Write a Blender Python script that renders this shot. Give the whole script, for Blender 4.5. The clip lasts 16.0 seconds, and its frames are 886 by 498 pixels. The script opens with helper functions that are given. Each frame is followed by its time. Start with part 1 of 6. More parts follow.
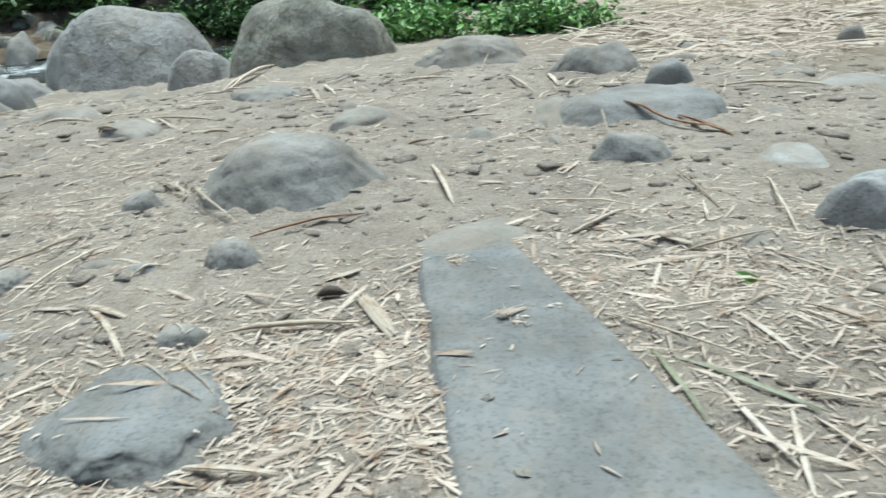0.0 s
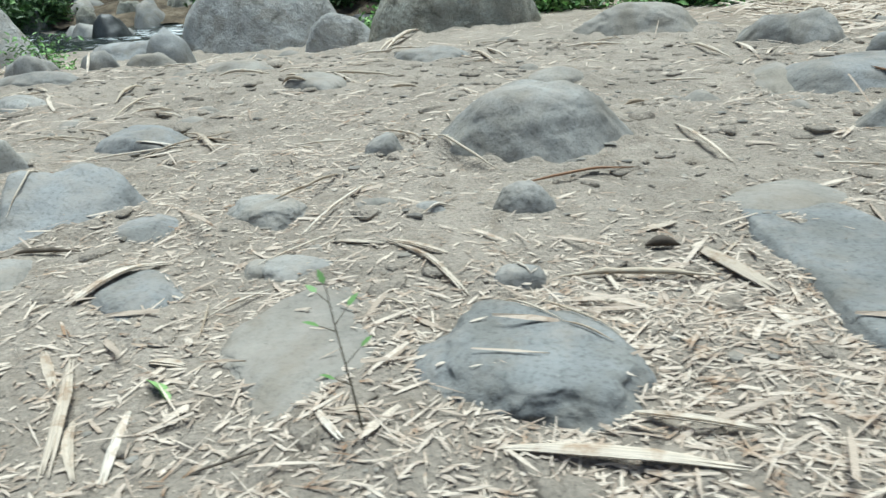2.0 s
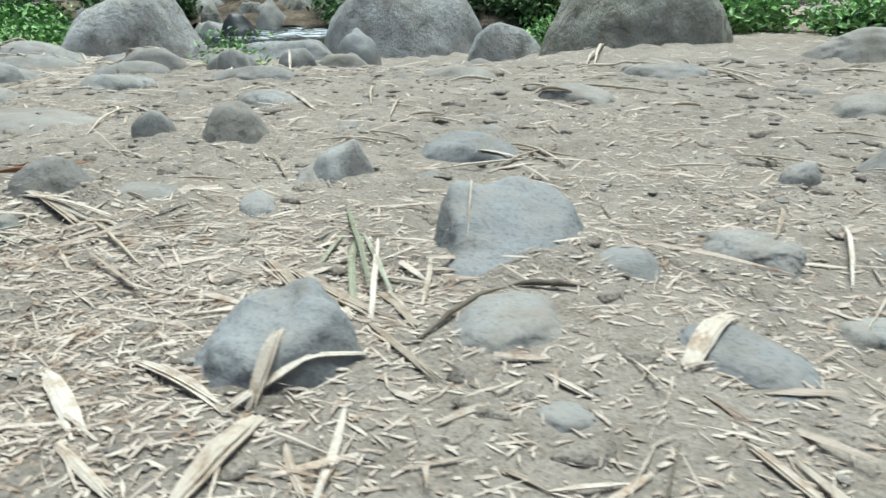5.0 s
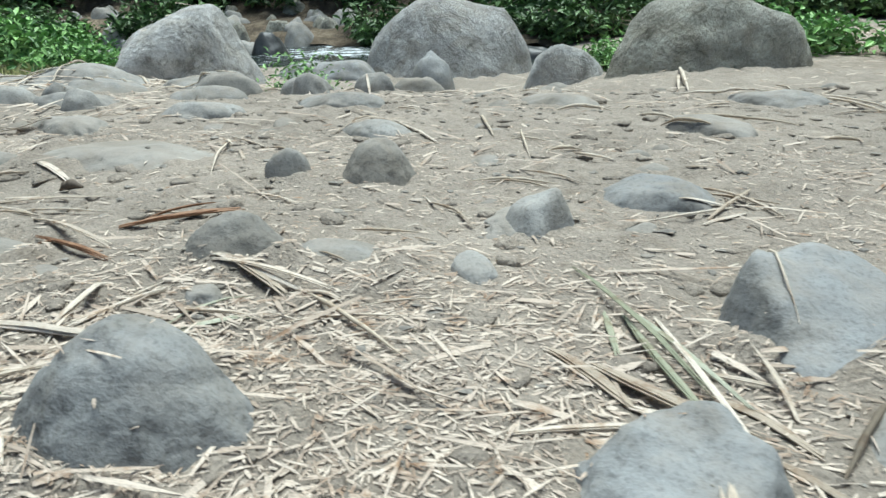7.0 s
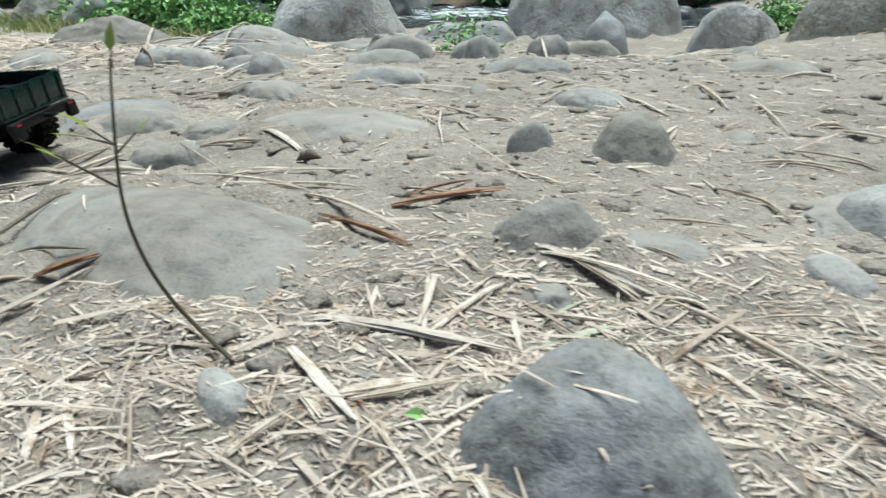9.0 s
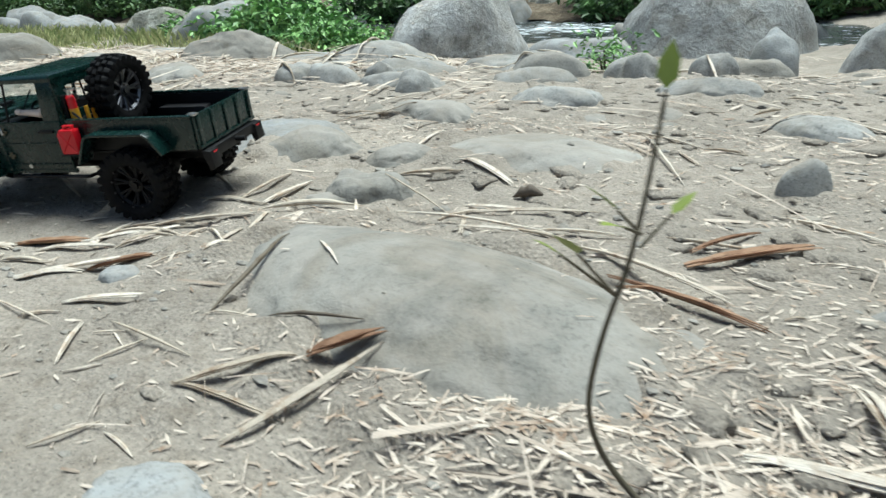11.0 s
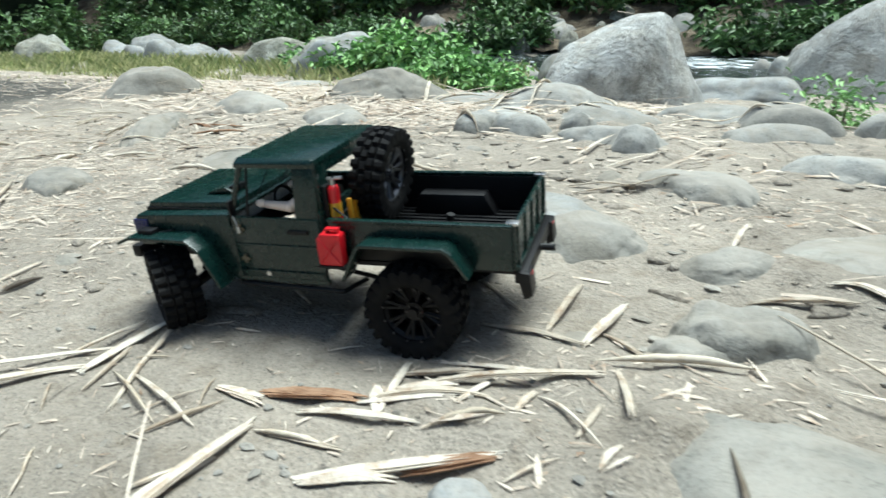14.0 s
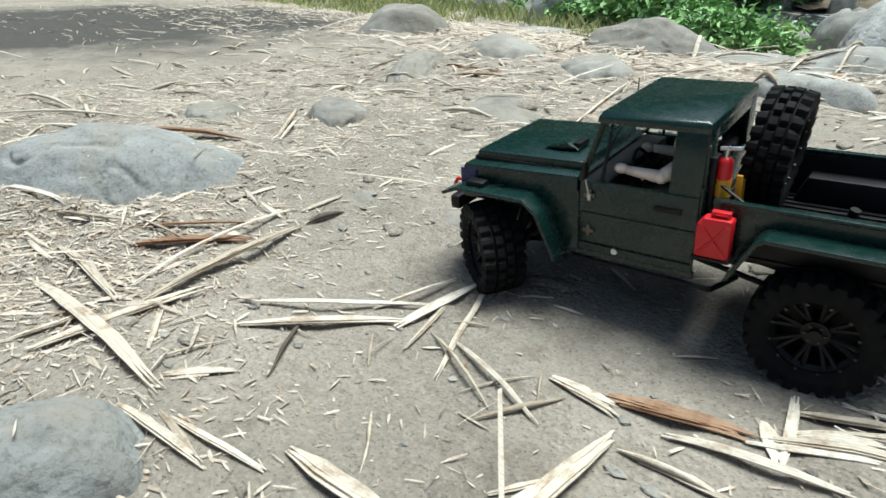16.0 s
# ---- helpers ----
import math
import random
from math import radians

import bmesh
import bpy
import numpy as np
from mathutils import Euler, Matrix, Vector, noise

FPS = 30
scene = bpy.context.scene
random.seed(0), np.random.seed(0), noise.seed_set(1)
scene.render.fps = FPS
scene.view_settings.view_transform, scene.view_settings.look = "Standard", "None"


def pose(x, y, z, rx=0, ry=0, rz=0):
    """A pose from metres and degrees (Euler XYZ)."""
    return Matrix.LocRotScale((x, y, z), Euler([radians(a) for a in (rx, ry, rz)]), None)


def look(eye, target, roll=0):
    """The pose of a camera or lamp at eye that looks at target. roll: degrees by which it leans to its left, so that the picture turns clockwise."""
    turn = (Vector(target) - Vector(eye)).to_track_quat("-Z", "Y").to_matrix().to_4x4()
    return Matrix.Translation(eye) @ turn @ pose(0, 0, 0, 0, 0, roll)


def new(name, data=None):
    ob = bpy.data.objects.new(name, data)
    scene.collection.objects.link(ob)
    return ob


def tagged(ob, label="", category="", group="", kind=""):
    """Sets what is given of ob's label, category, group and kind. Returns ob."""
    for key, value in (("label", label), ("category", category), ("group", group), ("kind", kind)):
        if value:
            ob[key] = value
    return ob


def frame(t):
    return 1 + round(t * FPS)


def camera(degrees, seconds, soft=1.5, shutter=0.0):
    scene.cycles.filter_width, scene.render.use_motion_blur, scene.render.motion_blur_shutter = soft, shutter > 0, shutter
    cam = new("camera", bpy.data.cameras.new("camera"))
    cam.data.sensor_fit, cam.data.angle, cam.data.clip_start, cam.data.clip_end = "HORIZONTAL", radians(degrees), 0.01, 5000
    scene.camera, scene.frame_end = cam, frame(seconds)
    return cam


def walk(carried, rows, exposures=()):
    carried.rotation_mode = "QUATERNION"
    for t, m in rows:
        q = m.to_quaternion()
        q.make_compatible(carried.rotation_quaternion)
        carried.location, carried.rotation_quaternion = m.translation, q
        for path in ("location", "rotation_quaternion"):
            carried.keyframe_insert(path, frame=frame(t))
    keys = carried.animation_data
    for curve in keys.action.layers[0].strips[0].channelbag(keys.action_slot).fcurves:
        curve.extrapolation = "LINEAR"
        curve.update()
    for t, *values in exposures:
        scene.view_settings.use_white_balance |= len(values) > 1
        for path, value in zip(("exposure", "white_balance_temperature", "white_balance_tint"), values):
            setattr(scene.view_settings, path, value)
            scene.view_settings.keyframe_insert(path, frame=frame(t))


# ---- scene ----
import itertools

from mathutils.bvhtree import BVHTree

cam = camera(70.1, 16.0, 1.5, 0.4)
METRES, EYE, TILT, LEAN, TURN = 2.6, 0.3705, 0.0, 0.0, 0.0
ROWS = [
    (0.0, 0.0, 0.0, 0.0, -1.82, -23.49, 4.19),
    (0.5, -0.0296, 0.0011, -0.003, 1.52, -23.76, 3.33),
    (1.0, -0.0606, 0.0054, -0.0077, 0.99, -24.38, 2.77),
    (1.5, -0.0925, 0.0097, -0.0145, 2.89, -24.78, 2.36),
    (2.0, -0.1235, 0.013, -0.019, 5.59, -24.59, 3.23),
    (2.5, -0.155, 0.0179, -0.0212, 4.4, -23.88, 2.44),
    (3.0, -0.1881, 0.0232, -0.0232, 5.88, -23.65, 2.47),
    (3.5, -0.2249, 0.0287, -0.0253, 6.71, -23.9, 2.41),
    (4.0, -0.2666, 0.0345, -0.0267, 7.0, -23.43, 2.17),
    (4.5, -0.3071, 0.0387, -0.0272, 8.08, -23.07, 0.81),
    (5.0, -0.3446, 0.0411, -0.0241, 11.89, -23.13, 0.84),
    (7.5, -0.4997, 0.075, -0.0164, 12.52, -21.61, 0.76),
    (8.0, -0.5279, 0.0762, -0.0186, 14.31, -24.13, 1.18),
    (8.5, -0.5579, 0.0753, -0.0172, 17.94, -25.33, 1.22),
    (9.0, -0.5864, 0.0762, -0.0154, 20.78, -24.85, 1.65),
    (9.5, -0.6149, 0.0793, -0.0158, 23.85, -24.54, 1.97),
    (10.0, -0.6446, 0.0847, -0.0178, 25.88, -23.88, 2.05),
    (12.5, -0.8054, 0.1172, -0.0129, 28.03, -22.98, 1.64),
    (13.0, -0.8341, 0.126, -0.0081, 29.85, -22.17, 1.59),
    (13.5, -0.8632, 0.1356, -0.0057, 31.57, -21.85, 1.56),
    (14.0, -0.8944, 0.1416, -0.004, 34.01, -20.94, 1.74),
    (14.5, -0.923, 0.1409, -0.0045, 40.09, -20.77, 1.82),
    (15.0, -0.9481, 0.1354, -0.0067, 46.79, -21.97, 1.11),
    (15.5, -0.9678, 0.1312, -0.0103, 51.0, -23.61, 0.59),
    (16.0, -0.9806, 0.1289, -0.0123, 52.41, -24.77, 0.28),
]
walk(cam, [(t, pose(0, 0, EYE, TILT, LEAN, TURN) @ pose(METRES * x, METRES * y, METRES * z, 90 + pitch, roll, yaw)) for t, x, y, z, yaw, pitch, roll in ROWS], exposures=[(0.0, 1.38, 5670, -4), (10.2, 1.41, 5740, -3), (12.3, 1.74, 5720, -5), (14.5, 1.76, 5740, -5), (16.0, 1.58, 5850, -3)])

# ---- light: open shade under an overcast sky ----
world = bpy.data.worlds.new("overcast")
scene.world = world
world.use_nodes = True
wn = world.node_tree
sky = wn.nodes.new("ShaderNodeTexSky")
sky.sky_type, sky.sun_disc = "NISHITA", False
sky.sun_elevation, sky.sun_rotation = radians(76), radians(11)
sky.air_density, sky.dust_density, sky.ozone_density = 1.0, 4.0, 0.6
wn.links.new(sky.outputs[0], wn.nodes["Background"].inputs[0])
wn.nodes["Background"].inputs[1].default_value = 0.036
sun = new("sun", bpy.data.lights.new("sun", "SUN"))
sun.data.energy, sun.data.angle, sun.data.color = 1.85, radians(35), (1.0, 0.97, 0.92)
sun.matrix_world = look((0.2, 0.95, 4.0), (0, 0, 0))


# ---- materials ----
class Mat:
    """A small helper round a node material."""

    def __init__(self, name, rough=0.85, metal=0.0):
        self.m = bpy.data.materials.new(name)
        self.m.use_nodes = True
        self.t = self.m.node_tree
        self.b = self.t.nodes["Principled BSDF"]
        self.b.inputs["Roughness"].default_value = rough
        self.b.inputs["Metallic"].default_value = metal
        self.co = self.t.nodes.new("ShaderNodeTexCoord").outputs["Object"]

    def link(self, a, b):
        self.t.links.new(a, b)

    def world_space(self):
        self.co = self.t.nodes.new("ShaderNodeNewGeometry").outputs["Position"]

    def noise(self, scale, detail=5.0, rough=0.6, stretch=None, warp=0.0):
        n = self.t.nodes.new("ShaderNodeTexNoise")
        n.inputs["Scale"].default_value, n.inputs["Detail"].default_value = scale, detail
        n.inputs["Roughness"].default_value, n.inputs["Distortion"].default_value = rough, warp
        co = self.co
        if stretch:
            mp = self.t.nodes.new("ShaderNodeMapping")
            mp.inputs["Scale"].default_value = stretch
            self.link(co, mp.inputs["Vector"])
            co = mp.outputs[0]
        self.link(co, n.inputs["Vector"])
        return n.outputs["Fac"]

    def cells(self, scale, feature="F1"):
        n = self.t.nodes.new("ShaderNodeTexVoronoi")
        n.feature = feature
        n.inputs["Scale"].default_value = scale
        self.link(self.co, n.inputs["Vector"])
        return n.outputs["Distance"]

    def ramp(self, fac, *stops):
        n = self.t.nodes.new("ShaderNodeValToRGB")
        e = n.color_ramp.elements
        while len(e) < len(stops):
            e.new(0.5)
        for k, (p, c) in zip(e, stops):
            k.position, k.color = p, (*(c if hasattr(c, "__len__") else (c, c, c)), 1)
        self.link(fac, n.inputs[0])
        return n.outputs[0]

    def mix(self, fac, a, b, how="MIX"):
        n = self.t.nodes.new("ShaderNodeMix")
        n.data_type, n.blend_type = "RGBA", how
        for sock, v in ((n.inputs[0], fac), (n.inputs[6], a), (n.inputs[7], b)):
            if hasattr(v, "is_linked"):
                self.link(v, sock)
            else:
                sock.default_value = v if not hasattr(v, "__len__") else (*v, 1)
        return n.outputs[2]

    def maths(self, op, a, b):
        n = self.t.nodes.new("ShaderNodeMath")
        n.operation = op
        for sock, v in zip(n.inputs, (a, b)):
            if hasattr(v, "is_linked"):
                self.link(v, sock)
            else:
                sock.default_value = v
        return n.outputs[0]

    def random(self):
        return self.t.nodes.new("ShaderNodeObjectInfo").outputs["Random"]

    def island(self):
        return self.t.nodes.new("ShaderNodeNewGeometry").outputs["Random Per Island"]

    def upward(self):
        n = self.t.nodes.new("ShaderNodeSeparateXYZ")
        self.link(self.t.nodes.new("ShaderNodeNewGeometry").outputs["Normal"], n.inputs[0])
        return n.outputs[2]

    def done(self, colour, height=None, strength=0.5, distance=0.004, rough=None):
        if hasattr(colour, "is_linked"):
            self.link(colour, self.b.inputs["Base Color"])
        else:
            self.b.inputs["Base Color"].default_value = (*colour, 1)
        if height is not None:
            n = self.t.nodes.new("ShaderNodeBump")
            n.inputs["Strength"].default_value, n.inputs["Distance"].default_value = strength, distance
            self.link(height, n.inputs["Height"])
            self.link(n.outputs[0], self.b.inputs["Normal"])
        if rough is not None:
            self.link(rough, self.b.inputs["Roughness"])
        return self.m


def rock_material(name, low, high, dust, dusty, wet=0.0, weathered=0.0):
    m = Mat(name, 0.9 - wet)
    m.world_space()
    base = m.ramp(m.noise(7, 6, 0.65), (0.3, low), (0.72, high))
    base = m.mix(0.7, base, m.ramp(m.noise(2.6, 5, 0.6, warp=0.8), (0.36, 0.7), (0.52, 1.0)), "MULTIPLY")
    tone = m.ramp(m.random(), (0.0, 0.85), (1.0, 1.12))
    base = m.mix(1.0, base, tone, "MULTIPLY")
    speck = m.ramp(m.noise(190, 3, 0.7), (0.33, 0.55), (0.5, 1.0), (0.68, 1.0), (0.78, 1.35))
    base = m.mix(0.8, base, speck, "MULTIPLY")
    pits = m.ramp(m.cells(48), (0.0, 0.62), (0.16, 1.0))
    base = m.mix(m.ramp(m.noise(12, 3), (0.5, 0.0), (0.65, 0.6)), base, m.mix(1.0, base, pits, "MULTIPLY"))
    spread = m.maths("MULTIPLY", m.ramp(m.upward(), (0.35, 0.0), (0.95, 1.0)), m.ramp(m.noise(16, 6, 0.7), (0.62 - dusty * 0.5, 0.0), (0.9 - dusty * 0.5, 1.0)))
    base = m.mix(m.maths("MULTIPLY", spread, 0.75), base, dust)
    patch = m.ramp(m.noise(4.5, 7, 0.65, warp=1.5), (0.40, (0.86, 0.83, 0.78)), (0.5, (1.0, 1.0, 1.0)), (0.62, (1.12, 1.14, 1.16)))
    base = m.mix(0.8, base, patch, "MULTIPLY")
    blotch = m.ramp(m.noise(3.3, 8, 0.72, warp=0.9), (0.33, (0.62, 0.62, 0.60)), (0.43, (1.0, 1.0, 1.0)), (0.60, (1.0, 1.0, 1.0)), (0.72, (1.16, 1.16, 1.14)))
    base = m.mix(0.6, base, blotch, "MULTIPLY")
    if weathered:
        stain = m.ramp(m.noise(5.5, 9, 0.74, warp=1.4), (0.36, (0.42, 0.42, 0.40)), (0.45, (0.92, 0.92, 0.92)), (0.56, (1.0, 1.0, 1.0)), (0.66, (1.3, 1.3, 1.28)))
        base = m.mix(weathered, base, stain, "MULTIPLY")
        chips = m.ramp(m.noise(34, 6, 0.75), (0.33, (0.5, 0.5, 0.48)), (0.45, (1.0, 1.0, 1.0)), (0.6, (1.0, 1.0, 1.0)), (0.72, (1.25, 1.25, 1.22)))
        base = m.mix(weathered, base, chips, "MULTIPLY")
    dimple = m.ramp(m.cells(34), (0.0, 0.0), (0.3, 1.0))
    rel = m.maths("ADD", m.noise(30, 8, 0.62), m.maths("MULTIPLY", m.noise(260, 3, 0.7), 0.35))
    rel = m.maths("ADD", rel, m.maths("MULTIPLY", dimple, m.ramp(m.noise(9, 3), (0.5, 0.0), (0.7, 0.15))))
    rel = m.maths("ADD", rel, m.maths("MULTIPLY", m.noise(14, 5, 0.6, warp=1.2), 0.9))
    if weathered:
        rel = m.maths("ADD", rel, m.maths("MULTIPLY", m.noise(6, 7, 0.7, warp=0.8), 2.2))
    return m.done(base, rel, 0.7 if weathered else 0.5, 0.025 if weathered else 0.0065)


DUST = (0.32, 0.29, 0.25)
ROCKS = {
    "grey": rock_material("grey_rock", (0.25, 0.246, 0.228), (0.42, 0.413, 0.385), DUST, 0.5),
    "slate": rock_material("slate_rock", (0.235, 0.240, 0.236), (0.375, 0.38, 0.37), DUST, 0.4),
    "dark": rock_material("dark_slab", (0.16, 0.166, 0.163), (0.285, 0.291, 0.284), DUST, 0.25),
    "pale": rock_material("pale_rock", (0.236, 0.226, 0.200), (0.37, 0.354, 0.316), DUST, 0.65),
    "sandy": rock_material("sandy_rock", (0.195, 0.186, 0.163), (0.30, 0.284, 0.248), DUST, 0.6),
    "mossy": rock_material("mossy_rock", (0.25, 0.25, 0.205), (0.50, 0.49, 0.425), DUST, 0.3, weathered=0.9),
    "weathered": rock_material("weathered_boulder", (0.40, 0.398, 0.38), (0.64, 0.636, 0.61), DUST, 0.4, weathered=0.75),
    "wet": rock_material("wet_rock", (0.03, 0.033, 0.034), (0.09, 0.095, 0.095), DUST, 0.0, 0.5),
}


def ground_material():
    m = Mat("dry_sandy_soil", 0.95)
    m.world_space()
    base = m.ramp(m.noise(3.2, 6, 0.6), (0.3, (0.262, 0.229, 0.187)), (0.7, (0.392, 0.344, 0.285)))
    grain = m.ramp(m.noise(140, 5, 0.75), (0.3, 0.66), (0.52, 1.0), (0.72, 1.22))
    base = m.mix(0.85, base, grain, "MULTIPLY")
    stain = m.ramp(m.noise(22, 6, 0.7), (0.32, (0.66, 0.63, 0.59)), (0.5, (1.0, 1.0, 1.0)))
    base = m.mix(0.8, base, stain, "MULTIPLY")
    grit = m.ramp(m.cells(230), (0.06, (0.5, 0.46, 0.38)), (0.2, (0.5, 0.5, 0.5)))
    base = m.mix(m.ramp(m.noise(60, 3), (0.55, 0.0), (0.66, 0.55)), base, m.mix(1.0, base, m.mix(1.0, grit, (1.9, 1.9, 1.9), "MULTIPLY"), "MULTIPLY"))
    fleck = m.ramp(m.noise(330, 2, 0.5), (0.30, 0.38), (0.40, 1.0), (0.64, 1.0), (0.73, 1.45))
    base = m.mix(0.8, base, fleck, "MULTIPLY")
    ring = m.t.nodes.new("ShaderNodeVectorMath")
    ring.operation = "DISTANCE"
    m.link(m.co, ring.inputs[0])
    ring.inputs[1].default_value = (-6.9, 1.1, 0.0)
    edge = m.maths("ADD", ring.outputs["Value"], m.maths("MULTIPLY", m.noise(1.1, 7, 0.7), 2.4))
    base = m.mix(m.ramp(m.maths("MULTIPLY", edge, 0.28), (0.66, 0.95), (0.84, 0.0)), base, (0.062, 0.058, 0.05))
    slope = m.t.nodes.new("ShaderNodeVectorMath")
    slope.operation = "DISTANCE"
    m.link(m.co, slope.inputs[0])
    slope.inputs[1].default_value = (3.6, 5.4, 0.1)
    litter = m.maths("ADD", slope.outputs["Value"], m.maths("MULTIPLY", m.noise(1.6, 6, 0.7), 1.6))
    base = m.mix(m.ramp(m.maths("MULTIPLY", litter, 0.2), (0.78, 0.7), (1.0, 0.0)), base, m.ramp(m.noise(30, 5, 0.7), (0.35, (0.13, 0.095, 0.06)), (0.6, (0.30, 0.235, 0.16))))
    rel = m.maths("ADD", m.noise(70, 8, 0.75), m.maths("MULTIPLY", m.cells(190), 0.5))
    return m.done(base, rel, 0.8, 0.0065)


def straw_material(name, dark, mid, light, island=False):
    m = Mat(name, 0.7)
    r = m.island() if island else m.random()
    tone = m.ramp(r, (0.0, dark), (0.35, mid), (1.0, light))
    fibre = m.ramp(m.noise(60, 4, 0.7, stretch=(0.25, 14, 14)), (0.32, 0.58), (0.5, 0.97), (0.65, 1.1))
    blot = m.ramp(m.noise(28, 5, 0.65), (0.32, (0.55, 0.42, 0.31)), (0.47, (1, 1, 1)))
    base = m.mix(1.0, m.mix(0.75, tone, fibre, "MULTIPLY"), blot, "MULTIPLY")
    return m.done(base, m.noise(90, 3, 0.6, stretch=(0.15, 14, 14)), 0.35, 0.0015)


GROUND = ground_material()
earth = Mat("dark_bank_earth", 0.95)
earth.world_space()
EARTH = earth.done(earth.ramp(earth.noise(4.5, 7, 0.7), (0.3, (0.035, 0.028, 0.018)), (0.5, (0.13, 0.10, 0.065)), (0.7, (0.30, 0.245, 0.17))), earth.noise(18, 6, 0.7), 1.0, 0.05)
STRAW = {
    "s": straw_material("pale_dry_sheath", (0.44, 0.37, 0.285), (0.62, 0.545, 0.445), (0.74, 0.67, 0.57)),
    "t": straw_material("thin_dry_straw", (0.36, 0.29, 0.21), (0.56, 0.48, 0.37), (0.74, 0.66, 0.55)),
    "b": straw_material("brown_sheath", (0.20, 0.105, 0.055), (0.27, 0.15, 0.08), (0.40, 0.25, 0.15)),
    "d": straw_material("dark_twig", (0.07, 0.055, 0.04), (0.12, 0.095, 0.07), (0.17, 0.14, 0.10)),
    "g": straw_material("green_grey_sheath", (0.28, 0.29, 0.19), (0.38, 0.39, 0.28), (0.48, 0.49, 0.38)),
}
HEAPED = straw_material("heaped_sheath", (0.38, 0.315, 0.23), (0.56, 0.485, 0.38), (0.74, 0.67, 0.56), True)
CHIPS = straw_material("straw_chips", (0.37, 0.295, 0.225), (0.55, 0.46, 0.37), (0.70, 0.61, 0.50), True)
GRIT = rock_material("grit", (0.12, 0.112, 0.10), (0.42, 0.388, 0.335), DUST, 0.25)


def leaf_material(name, dark, light):
    m = Mat(name, 0.55)
    c = m.ramp(m.island(), (0.0, dark), (0.7, light), (1.0, tuple(v * 1.35 for v in light)))
    c = m.mix(0.5, c, m.ramp(m.noise(40, 3), (0.3, 0.6), (0.7, 1.15)), "MULTIPLY")
    m.b.inputs["Subsurface Weight"].default_value = 0.0
    return m.done(c)


LEAF = leaf_material("green_leaf", (0.06, 0.155, 0.04), (0.30, 0.50, 0.17))
LEAF_DARK = leaf_material("dark_leaf", (0.03, 0.065, 0.02), (0.14, 0.24, 0.08))
# dark green for the added wall that keeps out low skylight
SKY_BLOCK = Mat("sky_block_green", 0.95)
SKY_BLOCK.world_space()
SKY_BLOCK = SKY_BLOCK.done(SKY_BLOCK.ramp(SKY_BLOCK.noise(1.6, 8, 0.75), (0.3, (0.006, 0.010, 0.004)), (0.55, (0.02, 0.034, 0.012)), (0.75, (0.05, 0.075, 0.026))))
GRASS = leaf_material("grass_blade", (0.24, 0.32, 0.10), (0.60, 0.60, 0.30))
STEM = Mat("stem", 0.8).done((0.10, 0.085, 0.055))


def water_material():
    m = Mat("stream_water", 0.08)
    m.world_space()
    n = m.noise(5.5, 7, 0.65, stretch=(1, 2.4, 1), warp=0.6)
    near = m.t.nodes.new("ShaderNodeVectorMath")
    near.operation = "DISTANCE"
    m.link(m.co, near.inputs[0])
    near.inputs[1].default_value = (-3.9, 7.0, -0.22)
    fall = m.ramp(near.outputs["Value"], (0.2, 0.14), (1.0, 0.0))
    foam = m.ramp(m.maths("ADD", n, fall), (0.58, 0.0), (0.68, 1.0))
    c = m.mix(foam, (0.028, 0.036, 0.034), (0.75, 0.80, 0.82))
    return m.done(c, m.noise(14, 6, 0.6, stretch=(1, 2.2, 1), warp=0.5), 0.6, 0.03, m.ramp(foam, (0.0, 0.08), (1.0, 0.7)))


WATER = water_material()


# ---- the ground ----
def smooth(a, b, v):
    k = min(1.0, max(0.0, (v - a) / (b - a)))
    return k * k * (3 - 2 * k)


def stream_line(x):
    """Where the stream's middle runs, as y over x."""
    return 6.6 + (0.75 * (x + 1.3) if x > -1.3 else 0.0)


def lie(x, y):
    """The broad lie of the land."""
    z = 0.02 * math.exp(-(((x + 1.75) / 0.35) ** 2) - ((y - 0.6) / 0.4) ** 2)
    z -= 0.03 * math.exp(-(((x + 2.97) / 0.42) ** 2) - ((y - 0.76) / 0.42) ** 2)
    off = y - stream_line(x)
    z -= 0.2 * smooth(2.2, 4.4, y) * smooth(-0.4, -1.8, x)
    z -= 0.1 * (1 - smooth(0.8, 1.4, abs(off)))
    if off > 1.3:
        z += 0.4 * smooth(1.3, 5.0, off) * (off - 1.3)
    z += 0.05 * smooth(1.2, 4.0, x) * (x - 1.2)
    return z


def land(x, y):
    """The ground's height with its small unevenness."""
    v = Vector((x, y, 0.0))
    crumbled = 0.45 + 1.1 * max(0.0, noise.noise(v * 1.4 + Vector((7, 2, 0))) + 0.25)
    crumbled *= 1 - 0.65 * smooth(-2.2, -2.6, x) * (1 - smooth(1.1, 1.6, y))
    r = 0.010 * noise.noise(v * 4.0) + 0.009 * noise.noise(v * 12.0)
    r += crumbled * (0.006 * noise.noise(v * 27.0) + 0.006 * (0.35 - abs(noise.noise(v * 19.0))))
    return lie(x, y) + r + 0.03 * noise.noise(v * 0.7 + Vector((3, 1, 0))) * smooth(1.3, 3.5, y)


def mesh_of(name, verts, faces, material, shade=True):
    me = bpy.data.meshes.new(name)
    me.from_pydata(verts, [], faces)
    me.materials.append(material)
    if shade:
        me.polygons.foreach_set("use_smooth", [True] * len(me.polygons))
    me.update()
    return me


def stretch_axis(lo, hi, step, far):
    """Even steps between lo and hi, growing steps out to far on both sides."""
    inner = list(np.arange(lo, hi, step))
    out, d, p = [], step, hi
    while p < far:
        out.append(p)
        d *= 1.22
        p += d
    back, d, p = [], step, lo
    while p > -far:
        d *= 1.22
        p -= d
        back.append(p)
    return back[::-1] + inner + out + [far + d]


